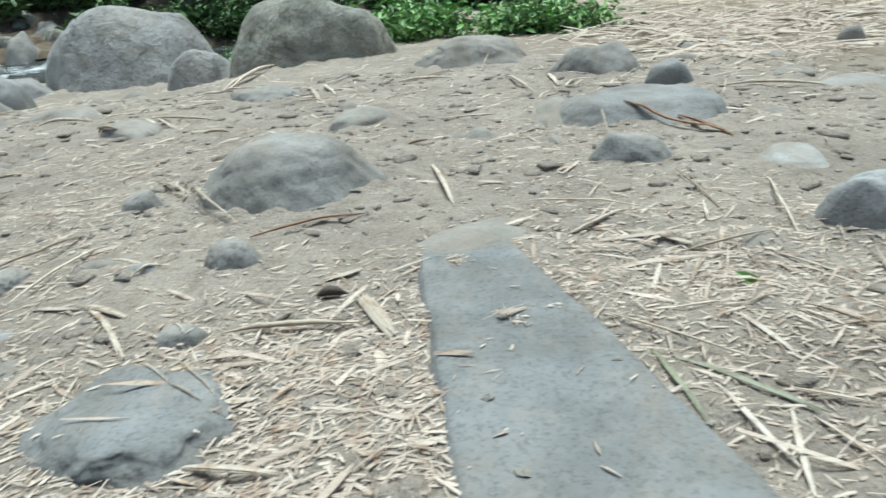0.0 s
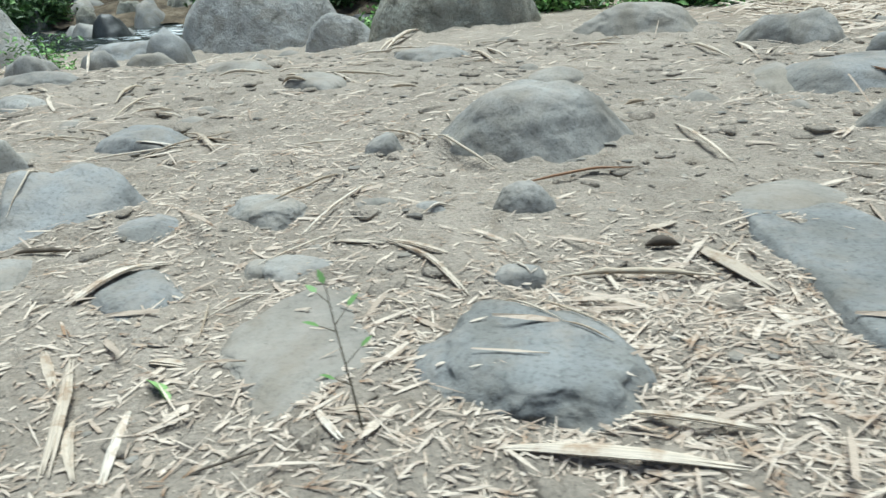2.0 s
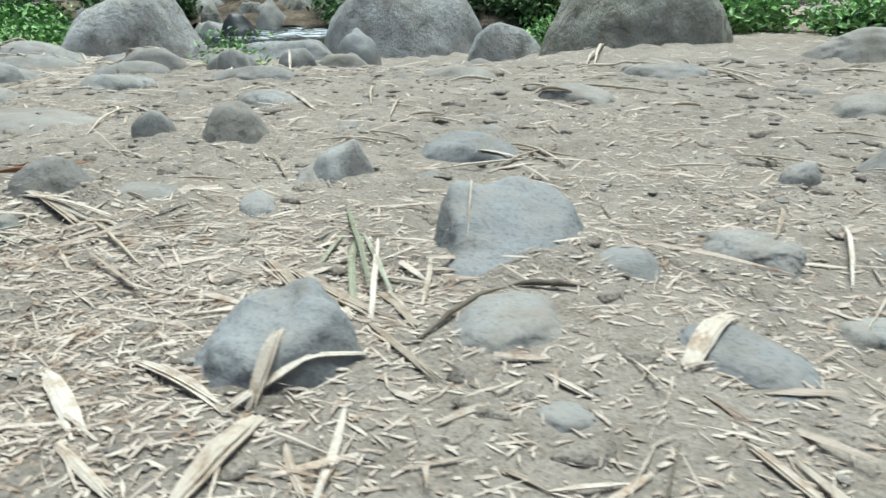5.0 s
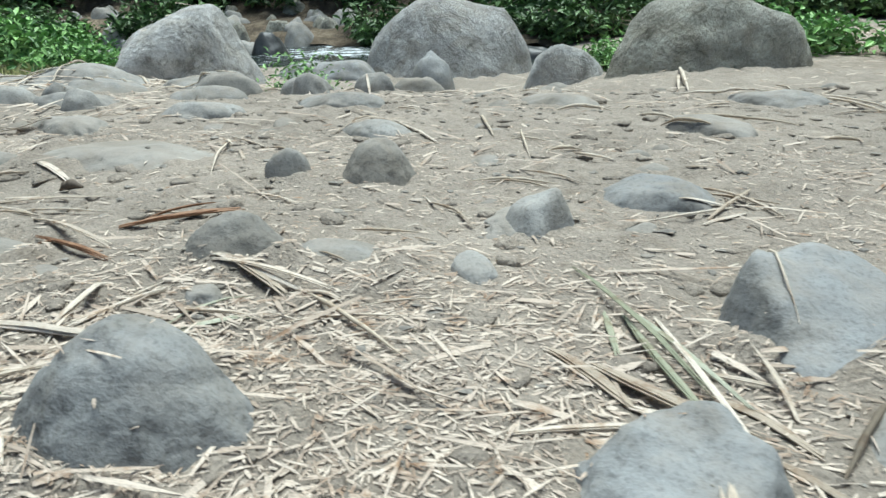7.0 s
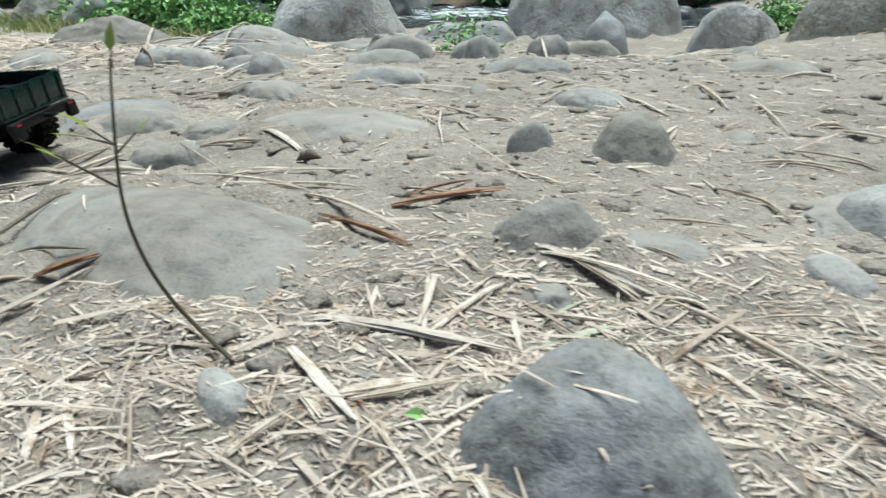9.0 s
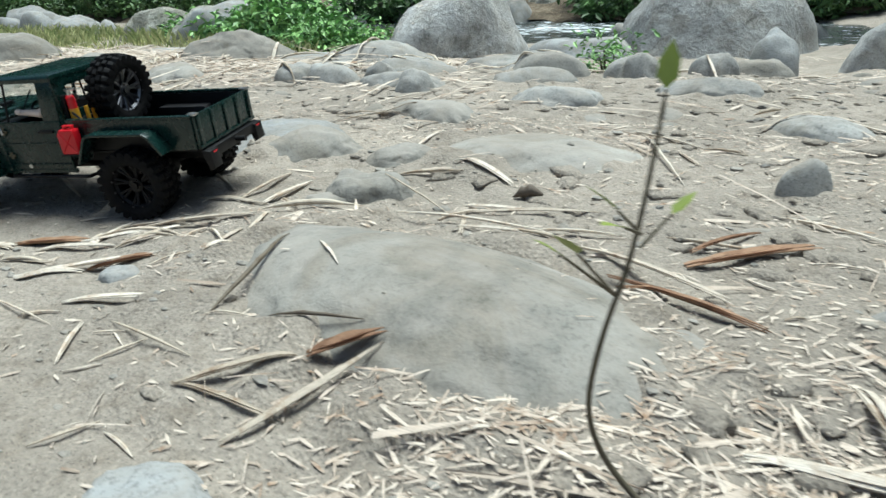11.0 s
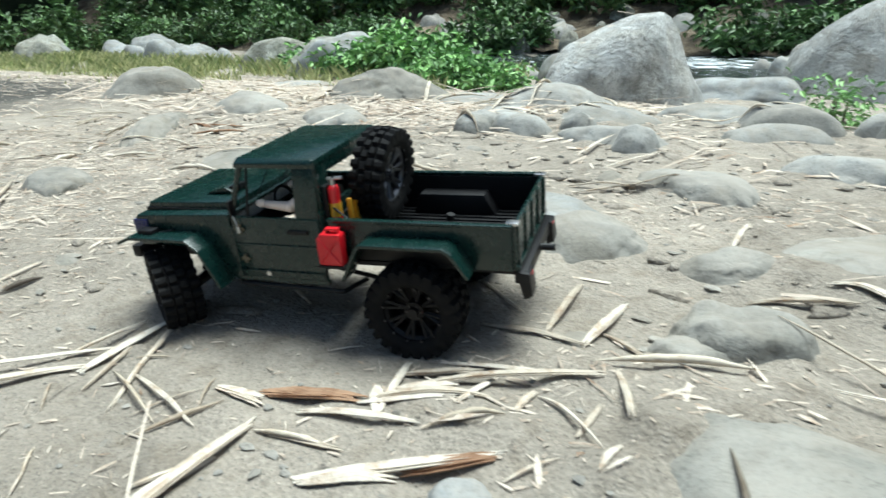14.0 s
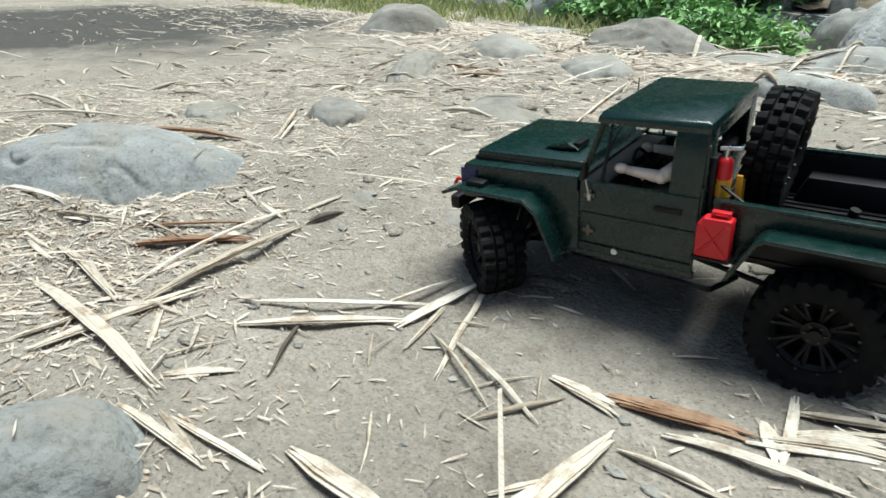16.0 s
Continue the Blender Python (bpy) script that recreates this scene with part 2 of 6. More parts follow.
def build_bank():
    """The dark earth of the far bank, a skin over the rising ground."""
    xs, offs = np.arange(-24, 12, 0.15), np.arange(1.15, 9.0, 0.15)
    verts = []
    for o in offs:
        for x in xs:
            y = stream_line(x) + o
            v = Vector((x, y, 0))
            verts.append((x, y, max(land(x, y), lie(x, y)) + 0.04 + 0.16 * smooth(1.15, 1.9, o) + 0.10 * noise.noise(v * 1.4) + 0.05 * noise.noise(v * 4.0)))
    n = len(xs)
    ob = new("bank", mesh_of("bank", verts, [(j * n + i, j * n + i + 1, (j + 1) * n + i + 1, (j + 1) * n + i) for j in range(len(offs) - 1) for i in range(n - 1)], EARTH))
    return tagged(ob, "dark brown earth bank across the stream", "bank", kind="structure")


build_bank()


def build_sky_block():
    """A dark wall added all round, hardly in view, to block low sky."""
    n, verts, faces = 120, [], []
    for k, h in enumerate((-1.0, 3.0, 6.5, 9.5, 12.0)):
        for i in range(n):
            a = 2 * math.pi * i / n
            tall = 0.3 + 0.7 * smooth(-0.35, 0.25, math.sin(a))
            r = 21.0 + 1.6 * noise.noise(Vector((math.cos(a) * 4, math.sin(a) * 4, k))) - 0.9 * k
            verts.append((-3.0 + r * math.cos(a), 2.5 + r * math.sin(a), (h + 1) * tall - 1 + (2.2 * tall * noise.noise(Vector((math.cos(a) * 9, math.sin(a) * 9, 3))) if k == 4 else 0)))
    for k in range(4):
        faces += [(k * n + i, k * n + (i + 1) % n, (k + 1) * n + (i + 1) % n, (k + 1) * n + i) for i in range(n)]
    ob = new("backdrop", mesh_of("backdrop", verts, faces, SKY_BLOCK))
    return tagged(ob, "dark green wall added all round to block low sky", "backdrop", kind="structure")


build_sky_block()

water_xs, water_ys = np.arange(-9, 4, 0.08), np.linspace(-1.3, 1.3, 20)
water_verts = [(x, stream_line(x) + o, -0.215 + 0.018 * noise.noise(Vector((x * 4, o * 6, 2))) + 0.03 * noise.noise(Vector((x * 1.3, o, 7)))) for o in water_ys for x in water_xs]
wn_count = len(water_xs)
water = new("water", mesh_of("water", water_verts, [(j * wn_count + i, j * wn_count + i + 1, (j + 1) * wn_count + i + 1, (j + 1) * wn_count + i) for j in range(19) for i in range(wn_count - 1)], WATER))
tagged(water, "dark shallow stream water with white foam", "water", kind="structure")


# ---- rocks ----
def ico(level):
    bm = bmesh.new()
    bmesh.ops.create_icosphere(bm, subdivisions=level, radius=1.0)
    v = np.array([p.co[:] for p in bm.verts])
    f = [[p.index for p in q.verts] for q in bm.faces]
    bm.free()
    return v, f


ICO = {k: ico(k) for k in (1, 2, 3, 4, 5, 6)}
solid_verts, solid_faces = [], []
ROCK_WORDS = {
    "grey": "rough grey river rock half sunk in dry soil",
    "slate": "smooth blue-grey slate stone bedded in dry soil",
    "dark": "dark grey flat stone slab bedded in dry soil",
    "pale": "pale dusty river rock lying in dry soil",
    "sandy": "broad low sand-coloured rock covered with dust",
    "mossy": "big weathered boulder with a dull green tinge",
    "weathered": "weathered pale grey river rock",
    "wet": "dark wet stone standing in the stream",
}


def lattice(p, seed):
    """Smooth noise between -1 and 1 at the points p, a row each."""
    q = np.floor(p).astype(np.int64)
    f = p - q
    f = f * f * (3 - 2 * f)
    total = np.zeros(len(p))
    for corner in itertools.product((0, 1), repeat=3):
        k = q + np.array(corner)
        hashed = (k[:, 0] * 73856093) ^ (k[:, 1] * 19349663) ^ (k[:, 2] * 83492791) ^ (seed * 2654435761)
        hashed = ((hashed ^ (hashed >> 13)) * 1274126177) & 0x7FFFFFFF
        hashed = ((hashed ^ (hashed >> 16)) * 668265263) & 0x7FFFFFFF
        weight = np.prod(np.where(np.array(corner) == 1, f, 1 - f), axis=1)
        total += weight * (hashed / 0x3FFFFFFF - 1)
    return total


def lumps(p, seed, octaves=4, fade=0.5):
    return sum(fade ** k * lattice(p * 2 ** k + 17.3 * k, seed + k) for k in range(octaves))


# how each form of rock is cut: (planes, least and most upward slant, least and most distance, sharpness, tilt of the top)
ROCK_CUT = {
    "f": ((10, 0.10, 0.45, 0.86, 1.08, 9, 0.12),),
    "r": ((8, 0.02, 0.40, 0.86, 1.08, 8, 0.30), (6, 0.45, 0.85, 0.97, 1.10, 8, 0.25)),
    "b": ((8, 0.05, 0.38, 0.82, 1.08, 11, 0.25), (6, 0.35, 0.8, 0.90, 1.08, 11, 0.25)),
    "t": ((7, 0.05, 0.50, 0.80, 1.10, 15, 0.25), (3, 0.5, 0.8, 0.98, 1.12, 15, 0.25)),
    "s": ((11, 0.35, 0.62, 0.90, 1.08, 6, 0.10),),
}
rocks_at = []


def rock(x, y, w, d, h, turn, form, look_of, seed, lean=0.0, taper=0.0, tip=0.0, square=0.0):
    """A rock whose outline on the ground is w by d, h high. form: f flat, r round, b boulder, t angular, s broad."""
    rocks_at.append((x, y, w, d, h, turn, form))
    rnd = random.Random(seed)
    shown = max(w, d) / max(0.4, y)
    level = 6 if shown > 0.3 else 5 if shown > 0.13 else 4 if shown > 0.05 else 3
    base, faces = ICO[level]
    normals, fars, sharp = [(0, 0, -1.0)], [0.9], 10
    if square:
        for a in range(4):
            normals.append((math.cos(a * math.pi / 2), math.sin(a * math.pi / 2), 0.12))
            fars.append(1.0)
        normals.append((0.0, 0.04, 1.0))
        fars.append(1.0)
        sharp = 16
    else:
        for count, up0, up1, far0, far1, sharp, tilt in ROCK_CUT[form]:
            start = rnd.uniform(0, 6.28)
            for k in range(count):
                a, up = start + (k + rnd.uniform(-0.35, 0.35)) * 2 * math.pi / count, rnd.uniform(up0, up1)
                across = math.sqrt(1 - up * up)
                normals.append((across * math.cos(a), across * math.sin(a), up))
                fars.append(rnd.uniform(far0, far1))
        a = rnd.uniform(0, 6.28)
        normals.append((tilt * math.cos(a), tilt * math.sin(a), 1.0))
        fars.append(1.0)
    reach = np.maximum(0, base @ np.array(normals).T / np.array(fars))
    p = base / (reach ** sharp).sum(axis=1)[:, None] ** (1 / sharp)
    rim = np.abs(base[:, 2]) < 0.15
    p[:, 0] /= np.abs(p[rim, 0]).max()
    p[:, 1] /= np.abs(p[rim, 1]).max()
    p[:, 2] /= p[:, 2].max()
    rough = {"f": 0.16, "r": 0.15, "b": 0.09, "t": 0.10, "s": 0.11}[form] * (0.35 if square else 1)
    p[:, :2] *= (1 + rough * lumps(p * np.array((1.5, 1.5, 0.3)), seed, 4, 0.55))[:, None]
    p[:, 2] *= 1 + rough * 0.8 * lumps(p * 2.0 + 40, seed, 3)
    high = p[:, 2] > 0
    p[high, 2] *= (1 + lean * p[:, 0] + tip * p[:, 1])[high]
    p[:, 0] *= 1 + taper * p[:, 1]
    sink = 0.12
    p *= np.array((w / 2, d / 2, h * (1 + sink)))
    p[:, 2] -= sink * h
    size = max(w, d)
    fine = lumps(p * 7 / size, seed + 9, 5, 0.62)
    crack = np.abs(lumps(p * 3.2 / size + 9, seed + 5, 3))
    depth = min(h, 0.3 * size)
    low = form == "s" and h < 0.2 * size
    coarse = 0.045 if low else {"f": 0.035, "t": 0.028, "b": 0.026}.get(form, 0.022)
    swell = coarse * depth * fine - (0.07 if low else 0.012) * depth * np.maximum(0, 0.08 - crack) / 0.08
    away = p / np.linalg.norm(p, axis=1)[:, None]
    p += away * swell[:, None]
    m = pose(x, y, land(x, y), 0, 0, turn)
    name = "boulder" if form == "b" else "stone" if w < 0.09 else "rock"
    ob = new(name, mesh_of(name, p.tolist(), faces, ROCKS[look_of]))
    ob.matrix_basis = m
    words = ROCK_WORDS[look_of]
    if w < 0.09 and look_of != "wet":
        words = words.replace("river rock", "small stone").replace("slate stone", "small slate stone")
    elif form == "b" and look_of != "mossy":
        words = "large rounded grey boulder beside the stream"
    tagged(ob, words, "boulder" if form == "b" else "rock", "rocks on the stream bank")
    o = len(solid_verts)
    solid_verts.extend(m @ Vector(v) for v in p.tolist())
    solid_faces.extend(tuple(i + o for i in q) for q in faces)
    return ob


rock(-0.285, 1.190, 0.450, 0.290, 0.116, 10, "s", "grey", 1)
rock(-0.298, 0.493, 0.178, 0.205, 0.018, 40, "f", "dark", 2)
rock(-0.521, 0.522, 0.160, 0.222, 0.009, 9, "f", "sandy", 3)
rock(-0.744, 0.615, 0.108, 0.162, 0.012, 42, "f", "slate", 4)
rock(-0.968, 0.838, 0.230, 0.200, 0.056, 32, "f", "slate", 5, tip=0.6)
rock(-0.833, 0.792, 0.118, 0.085, 0.012, 87, "f", "slate", 6)
rock(-0.945, 0.635, 0.165, 0.105, 0.015, 60, "f", "grey", 8)
rock(-1.600, 1.320, 0.185, 0.155, 0.080, 15, "s", "pale", 9)
rock(-1.283, 1.076, 0.138, 0.095, 0.052, 38, "t", "grey", 10, lean=0.3)
rock(-1.092, 1.256, 0.215, 0.150, 0.042, 0, "r", "slate", 11)
rock(-0.311, 0.850, 0.112, 0.080, 0.034, -7, "r", "grey", 13)
rock(-0.316, 0.648, 0.066, 0.042, 0.021, 0, "r", "grey", 14)
rock(-1.847, 2.850, 0.236, 0.188, 0.151, 33, "r", "slate", 15)
rock(0.210, 2.860, 0.600, 0.340, 0.115, -10, "s", "pale", 16)
rock(0.600, 2.360, 0.390, 0.240, 0.105, -35, "r", "grey", 17)
rock(0.734, 1.973, 0.166, 0.100, 0.087, -20, "t", "slate", 18)
rock(0.560, 1.630, 0.500, 0.330, 0.062, -15, "t", "slate", 19)
rock(0.396, 1.257, 0.200, 0.130, 0.056, -15, "t", "grey", 20)
rock(0.696, 1.182, 0.140, 0.224, 0.016, -31, "f", "grey", 21)
rock(0.590, 0.812, 0.154, 0.108, 0.078, -36, "r", "slate", 22)
rock(1.232, 1.819, 0.220, 0.290, 0.018, -34, "f", "grey", 23)
rock(1.157, 2.024, 0.139, 0.222, 0.016, -30, "f", "grey", 24)
rock(1.684, 2.581, 0.120, 0.084, 0.072, -33, "r", "grey", 25)
rock(-0.553, 1.136, 0.090, 0.054, 0.036, 26, "r", "grey", 26)
rock(-1.144, 0.548, 0.160, 0.135, 0.044, 14, "f", "slate", 29, lean=0.3, tip=0.2)
rock(-1.776, 1.291, 0.094, 0.066, 0.052, 37, "r", "grey", 30)
rock(-0.622, 0.689, 0.063, 0.059, 0.014, -25, "f", "pale", 33)
rock(-1.558, 0.540, 0.225, 0.185, 0.086, 12, "s", "slate", 35)
rock(-1.627, 0.747, 0.048, 0.054, 0.012, 11, "f", "grey", 37)
rock(-1.839, 0.508, 0.039, 0.063, 0.014, 45, "f", "grey", 38)
rock(-1.293, 1.106, 0.146, 0.163, 0.016, -14, "f", "pale", 39)
rock(-2.405, 1.065, 0.175, 0.115, 0.040, 22, "f", "pale", 41)
rock(-2.450, 1.265, 0.190, 0.130, 0.034, 28, "s", "sandy", 42)
rock(-2.836, 1.370, 0.283, 0.327, 0.019, 48, "f", "slate", 43)
rock(-3.329, 2.028, 0.191, 0.114, 0.063, 45, "r", "grey", 44)
rock(-3.036, 2.117, 0.125, 0.100, 0.060, 38, "r", "grey", 45)
rock(-2.559, 2.377, 0.254, 0.152, 0.076, 25, "r", "grey", 46)
rock(-1.895, 2.757, 0.220, 0.132, 0.061, 8, "r", "pale", 47)
rock(-4.156, 2.570, 0.700, 0.400, 0.120, 46, "s", "sandy", 49)
rock(-2.518, 2.340, 0.283, 0.141, 0.080, 12, "r", "pale", 50)
rock(-2.243, 2.466, 0.186, 0.111, 0.078, 4, "r", "grey", 51)
rock(-2.033, 2.590, 0.200, 0.120, 0.075, -2, "r", "grey", 52)
rock(-3.705, 0.505, 0.560, 0.350, 0.092, 55, "s", "slate", 54)
rock(-2.998, 0.306, 0.185, 0.130, 0.064, -266, "b", "slate", 55)
rock(-4.100, 0.827, 0.280, 0.150, 0.020, -18, "f", "sandy", 56)
rock(-3.889, 1.048, 0.270, 0.175, 0.040, -27, "r", "sandy", 57)
rock(-5.340, 2.250, 0.600, 0.400, 0.138, 90, "s", "sandy", 60)
rock(-5.487, 3.291, 0.482, 0.771, 0.023, 45, "f", "grey", 61)
rock(-3.455, 2.498, 0.283, 0.453, 0.019, 23, "f", "grey", 62)
rock(-3.210, 2.060, 0.225, 0.150, 0.060, 20, "r", "grey", 63)
rock(-2.680, 1.285, 0.290, 0.200, 0.052, 25, "s", "pale", 65)
rock(-2.446, 1.014, 0.106, 0.071, 0.015, 4, "f", "pale", 66)
rock(-2.820, 1.963, 0.145, 0.110, 0.060, 15, "r", "grey", 68)
rock(-2.550, 0.709, 0.065, 0.048, 0.014, 48, "f", "slate", 69)
rock(-2.260, 5.050, 1.480, 1.000, 0.540, 12, "b", "weathered", 70)
rock(-1.340, 3.900, 0.460, 0.300, 0.205, 10, "r", "weathered", 71)
rock(-0.620, 3.680, 1.060, 0.700, 0.320, -5, "b", "mossy", 72)
rock(-3.390, 3.390, 0.960, 0.640, 0.395, 34, "b", "weathered", 73)
rock(-2.279, 2.515, 0.226, 0.136, 0.071, 23, "r", "grey", 74)
rock(-2.170, 0.431, 0.100, 0.144, 0.015, 67, "f", "slate", 75)
rock(-0.439, 0.840, 0.055, 0.033, 0.015, 3, "r", "grey", 77)
rock(-0.584, 0.690, 0.116, 0.077, 0.013, -3, "f", "grey", 78)
rock(-2.130, 0.762, 0.780, 0.380, 0.054, -16, "s", "sandy", 88)
rock(-3.701, 2.623, 0.334, 0.535, 0.020, 40, "f", "grey", 83)
rock(0.080, 0.540, 0.215, 0.690, 0.020, 9, "f", "dark", 200, taper=-0.33, square=5.0)
# broad low rocks flush with the soil
rock(-1.660, 0.872, 0.190, 0.125, 0.060, 18, "s", "grey", 36)
rock(-1.531, 0.916, 0.197, 0.141, 0.020, -9, "s", "grey", 1202)
rock(-1.349, 0.913, 0.100, 0.065, 0.020, -57, "r", "grey", 1203)
rock(-2.247, 1.399, 0.438, 0.325, 0.030, 9, "s", "pale", 1204)
rock(-0.679, 0.864, 0.120, 0.090, 0.016, -27, "f", "grey", 1205)
rock(0.038, 0.873, 0.273, 0.157, 0.020, 42, "s", "sandy", 1206)
rock(-3.717, 1.418, 0.475, 0.284, 0.030, -48, "s", "sandy", 1208)
rock(-4.313, 1.576, 0.774, 0.167, 0.050, -42, "r", "sandy", 1209)
rock(0.342, 1.758, 0.358, 0.146, 0.030, 72, "s", "sandy", 1210)
rock(-0.891, 0.505, 0.057, 0.043, 0.010, -9, "f", "grey", 1211)
rock(-1.536, 0.910, 0.110, 0.052, 0.014, 72, "f", "grey", 1212)
# dark wet stones in the stream
rock(-6.07, 5.70, 0.53, 0.42, 0.28, 28, "r", "grey", 301)
rock(-4.49, 6.83, 0.31, 0.19, 0.11, 55, "r", "wet", 302)
rock(-4.32, 4.91, 0.50, 0.36, 0.24, 18, "r", "grey", 303)
rock(-5.56, 6.13, 0.21, 0.13, 0.11, 53, "r", "grey", 304)
rock(-2.64, 7.09, 0.22, 0.15, 0.09, 50, "r", "wet", 305)
rock(-4.83, 5.41, 0.22, 0.14, 0.07, 77, "r", "grey", 307)
rock(-2.44, 6.04, 0.39, 0.32, 0.12, 90, "r", "wet", 308)
rock(-2.43, 5.75, 0.28, 0.21, 0.13, 14, "r", "grey", 309)
rock(-5.02, 7.03, 0.53, 0.38, 0.21, 140, "r", "grey", 310)
rock(-5.65, 5.09, 0.48, 0.35, 0.21, 134, "r", "grey", 313)
rock(-5.05, 5.70, 0.39, 0.33, 0.15, 75, "r", "grey", 314)
rock(-6.03, 7.05, 0.20, 0.14, 0.09, 37, "r", "wet", 315)
rock(-4.64, 6.99, 0.37, 0.26, 0.14, 45, "r", "grey", 316)
rock(-2.53, 6.16, 0.44, 0.31, 0.19, 12, "r", "grey", 317)
rock(-5.83, 6.08, 0.52, 0.32, 0.25, 88, "r", "wet", 318)
rock(-2.40, 5.68, 0.32, 0.20, 0.17, 8, "r", "grey", 319)
rock(-5.25, 7.15, 0.38, 0.24, 0.20, 105, "r", "grey", 321)
rock(-5.71, 5.62, 0.22, 0.19, 0.08, 116, "r", "wet", 322)
rock(-1.96, 6.14, 0.23, 0.17, 0.12, 176, "r", "grey", 323)
rock(-2.84, 5.74, 0.27, 0.20, 0.09, 96, "r", "grey", 324)
rock(-2.42, 5.89, 0.23, 0.20, 0.12, 46, "r", "wet", 325)
rock(-5.79, 5.16, 0.46, 0.40, 0.18, 91, "r", "grey", 326)
rock(-3.00, 6.26, 0.46, 0.32, 0.22, 71, "r", "grey", 327)
rock(-1.69, 6.40, 0.53, 0.37, 0.18, 2, "r", "wet", 329)
rock(-3.22, 6.63, 0.30, 0.23, 0.14, 104, "r", "grey", 331)
rock(-4.59, 6.76, 0.50, 0.40, 0.27, 85, "r", "wet", 332)
rock(-4.90, 4.62, 0.42, 0.31, 0.19, 148, "r", "grey", 334)
rock(-5.46, 5.63, 0.41, 0.28, 0.19, 161, "r", "grey", 337)
rock(-2.90, 7.16, 0.54, 0.35, 0.28, 28, "r", "grey", 338)
rock(-4.74, 4.91, 0.24, 0.14, 0.10, 97, "r", "wet", 339)
# stones along the stream beyond the grass
rock(-10.12, 5.37, 0.65, 0.46, 0.27, 1, "r", "slate", 400)
rock(-9.83, 6.11, 0.61, 0.42, 0.22, 157, "r", "slate", 401)
rock(-13.20, 5.38, 1.11, 0.78, 0.39, 108, "r", "mossy", 402)
rock(-12.27, 4.92, 0.65, 0.46, 0.27, 151, "r", "mossy", 403)
rock(-7.85, 5.39, 1.15, 0.80, 0.35, 74, "r", "mossy", 404)
rock(-8.58, 5.87, 0.88, 0.62, 0.26, 68, "r", "mossy", 405)
rock(-10.61, 5.33, 0.58, 0.41, 0.22, 1, "r", "slate", 406)
rock(-13.10, 5.38, 0.94, 0.66, 0.27, 108, "r", "slate", 407)
rock(-6.88, 5.01, 1.03, 0.72, 0.31, 148, "r", "mossy", 408)
rock(-6.96, 5.13, 0.54, 0.38, 0.17, 138, "r", "mossy", 409)
rock(-9.84, 5.65, 0.97, 0.69, 0.31, 17, "r", "slate", 410)
rock(-12.10, 5.92, 1.11, 0.77, 0.33, 155, "r", "slate", 411)
rock(-6.50, 4.93, 0.99, 0.69, 0.37, 38, "r", "slate", 412)
rock(-11.54, 6.24, 1.35, 0.94, 0.41, 180, "r", "slate", 413)
# low stones among the straw before the far boulder
rock(-2.75, 2.55, 0.435, 0.294, 0.060, -10, "r", "grey", 634)
rock(-3.05, 2.35, 0.377, 0.252, 0.051, 38, "r", "grey", 635)
rock(-3.357, 2.600, 0.590, 0.350, 0.092, 41, "s", "grey", 636)
rock(-2.90, 2.05, 0.348, 0.238, 0.043, 4, "r", "grey", 637)
rock(-3.30, 2.75, 0.319, 0.210, 0.051, 34, "r", "pale", 638)
rock(-2.55, 2.25, 0.290, 0.196, 0.043, 17, "r", "grey", 639)
rock(-2.35, 1.90, 0.261, 0.182, 0.043, 11, "r", "grey", 640)
rock(-2.00, 2.15, 0.290, 0.196, 0.034, 33, "r", "grey", 641)
rock(-1.30, 2.30, 0.290, 0.196, 0.034, 8, "r", "pale", 642)
rock(-0.90, 1.90, 0.261, 0.182, 0.034, -40, "r", "pale", 643)
rock(-0.60, 2.40, 0.319, 0.210, 0.034, -26, "r", "grey", 644)
rock(-3.90, 2.00, 0.362, 0.238, 0.051, -12, "r", "pale", 645)
rock(-4.40, 2.05, 0.435, 0.294, 0.060, -6, "r", "pale", 646)
rock(-2.60, 1.65, 0.290, 0.196, 0.043, -29, "r", "pale", 647)
rock(-0.20, 1.85, 0.232, 0.154, 0.030, 40, "r", "pale", 648)
rock(-1.75, 1.75, 0.232, 0.154, 0.034, -27, "r", "grey", 649)
rock(-3.05, 4.60, 0.80, 0.50, 0.10, 10, "f", "slate", 600)
# low dusty stones, all but buried
low_rnd = random.Random(77)
for n in range(110):
    x, y = low_rnd.uniform(-4.6, 1.5), 0.75 + 2.3 * low_rnd.random() ** 1.1
    w = low_rnd.uniform(0.035, 0.07) * (1 + 0.5 * y) * (0.6 + 0.6 * low_rnd.random() ** 2)
    if (abs(x + 2.91) > 0.28 or abs(y - 0.95) > 0.2) and all(math.hypot(x - a[0], y - a[1]) > max(a[2], a[3]) / 2 + 0.3 * w for a in rocks_at):
        rock(x, y, w, w * low_rnd.uniform(0.55, 1.0), w * low_rnd.uniform(0.08, 0.2), low_rnd.uniform(0, 180), "s", low_rnd.choice(("sandy", "sandy", "pale")), 700 + n)
# brown rubble on the far bank
rubble_rnd = random.Random(55)
for n in range(34):
    x = rubble_rnd.uniform(-9.0, -3.6)
    o = rubble_rnd.uniform(1.2, 2.8)
    w = rubble_rnd.uniform(0.3, 0.75)
    rock(x, stream_line(x) + o, w, w * 0.75, 0.22 + 0.1 * w + 0.03 * (o - 1.2), rubble_rnd.uniform(0, 180), "r", rubble_rnd.choice(("mossy", "mossy", "grey")), 900 + n)


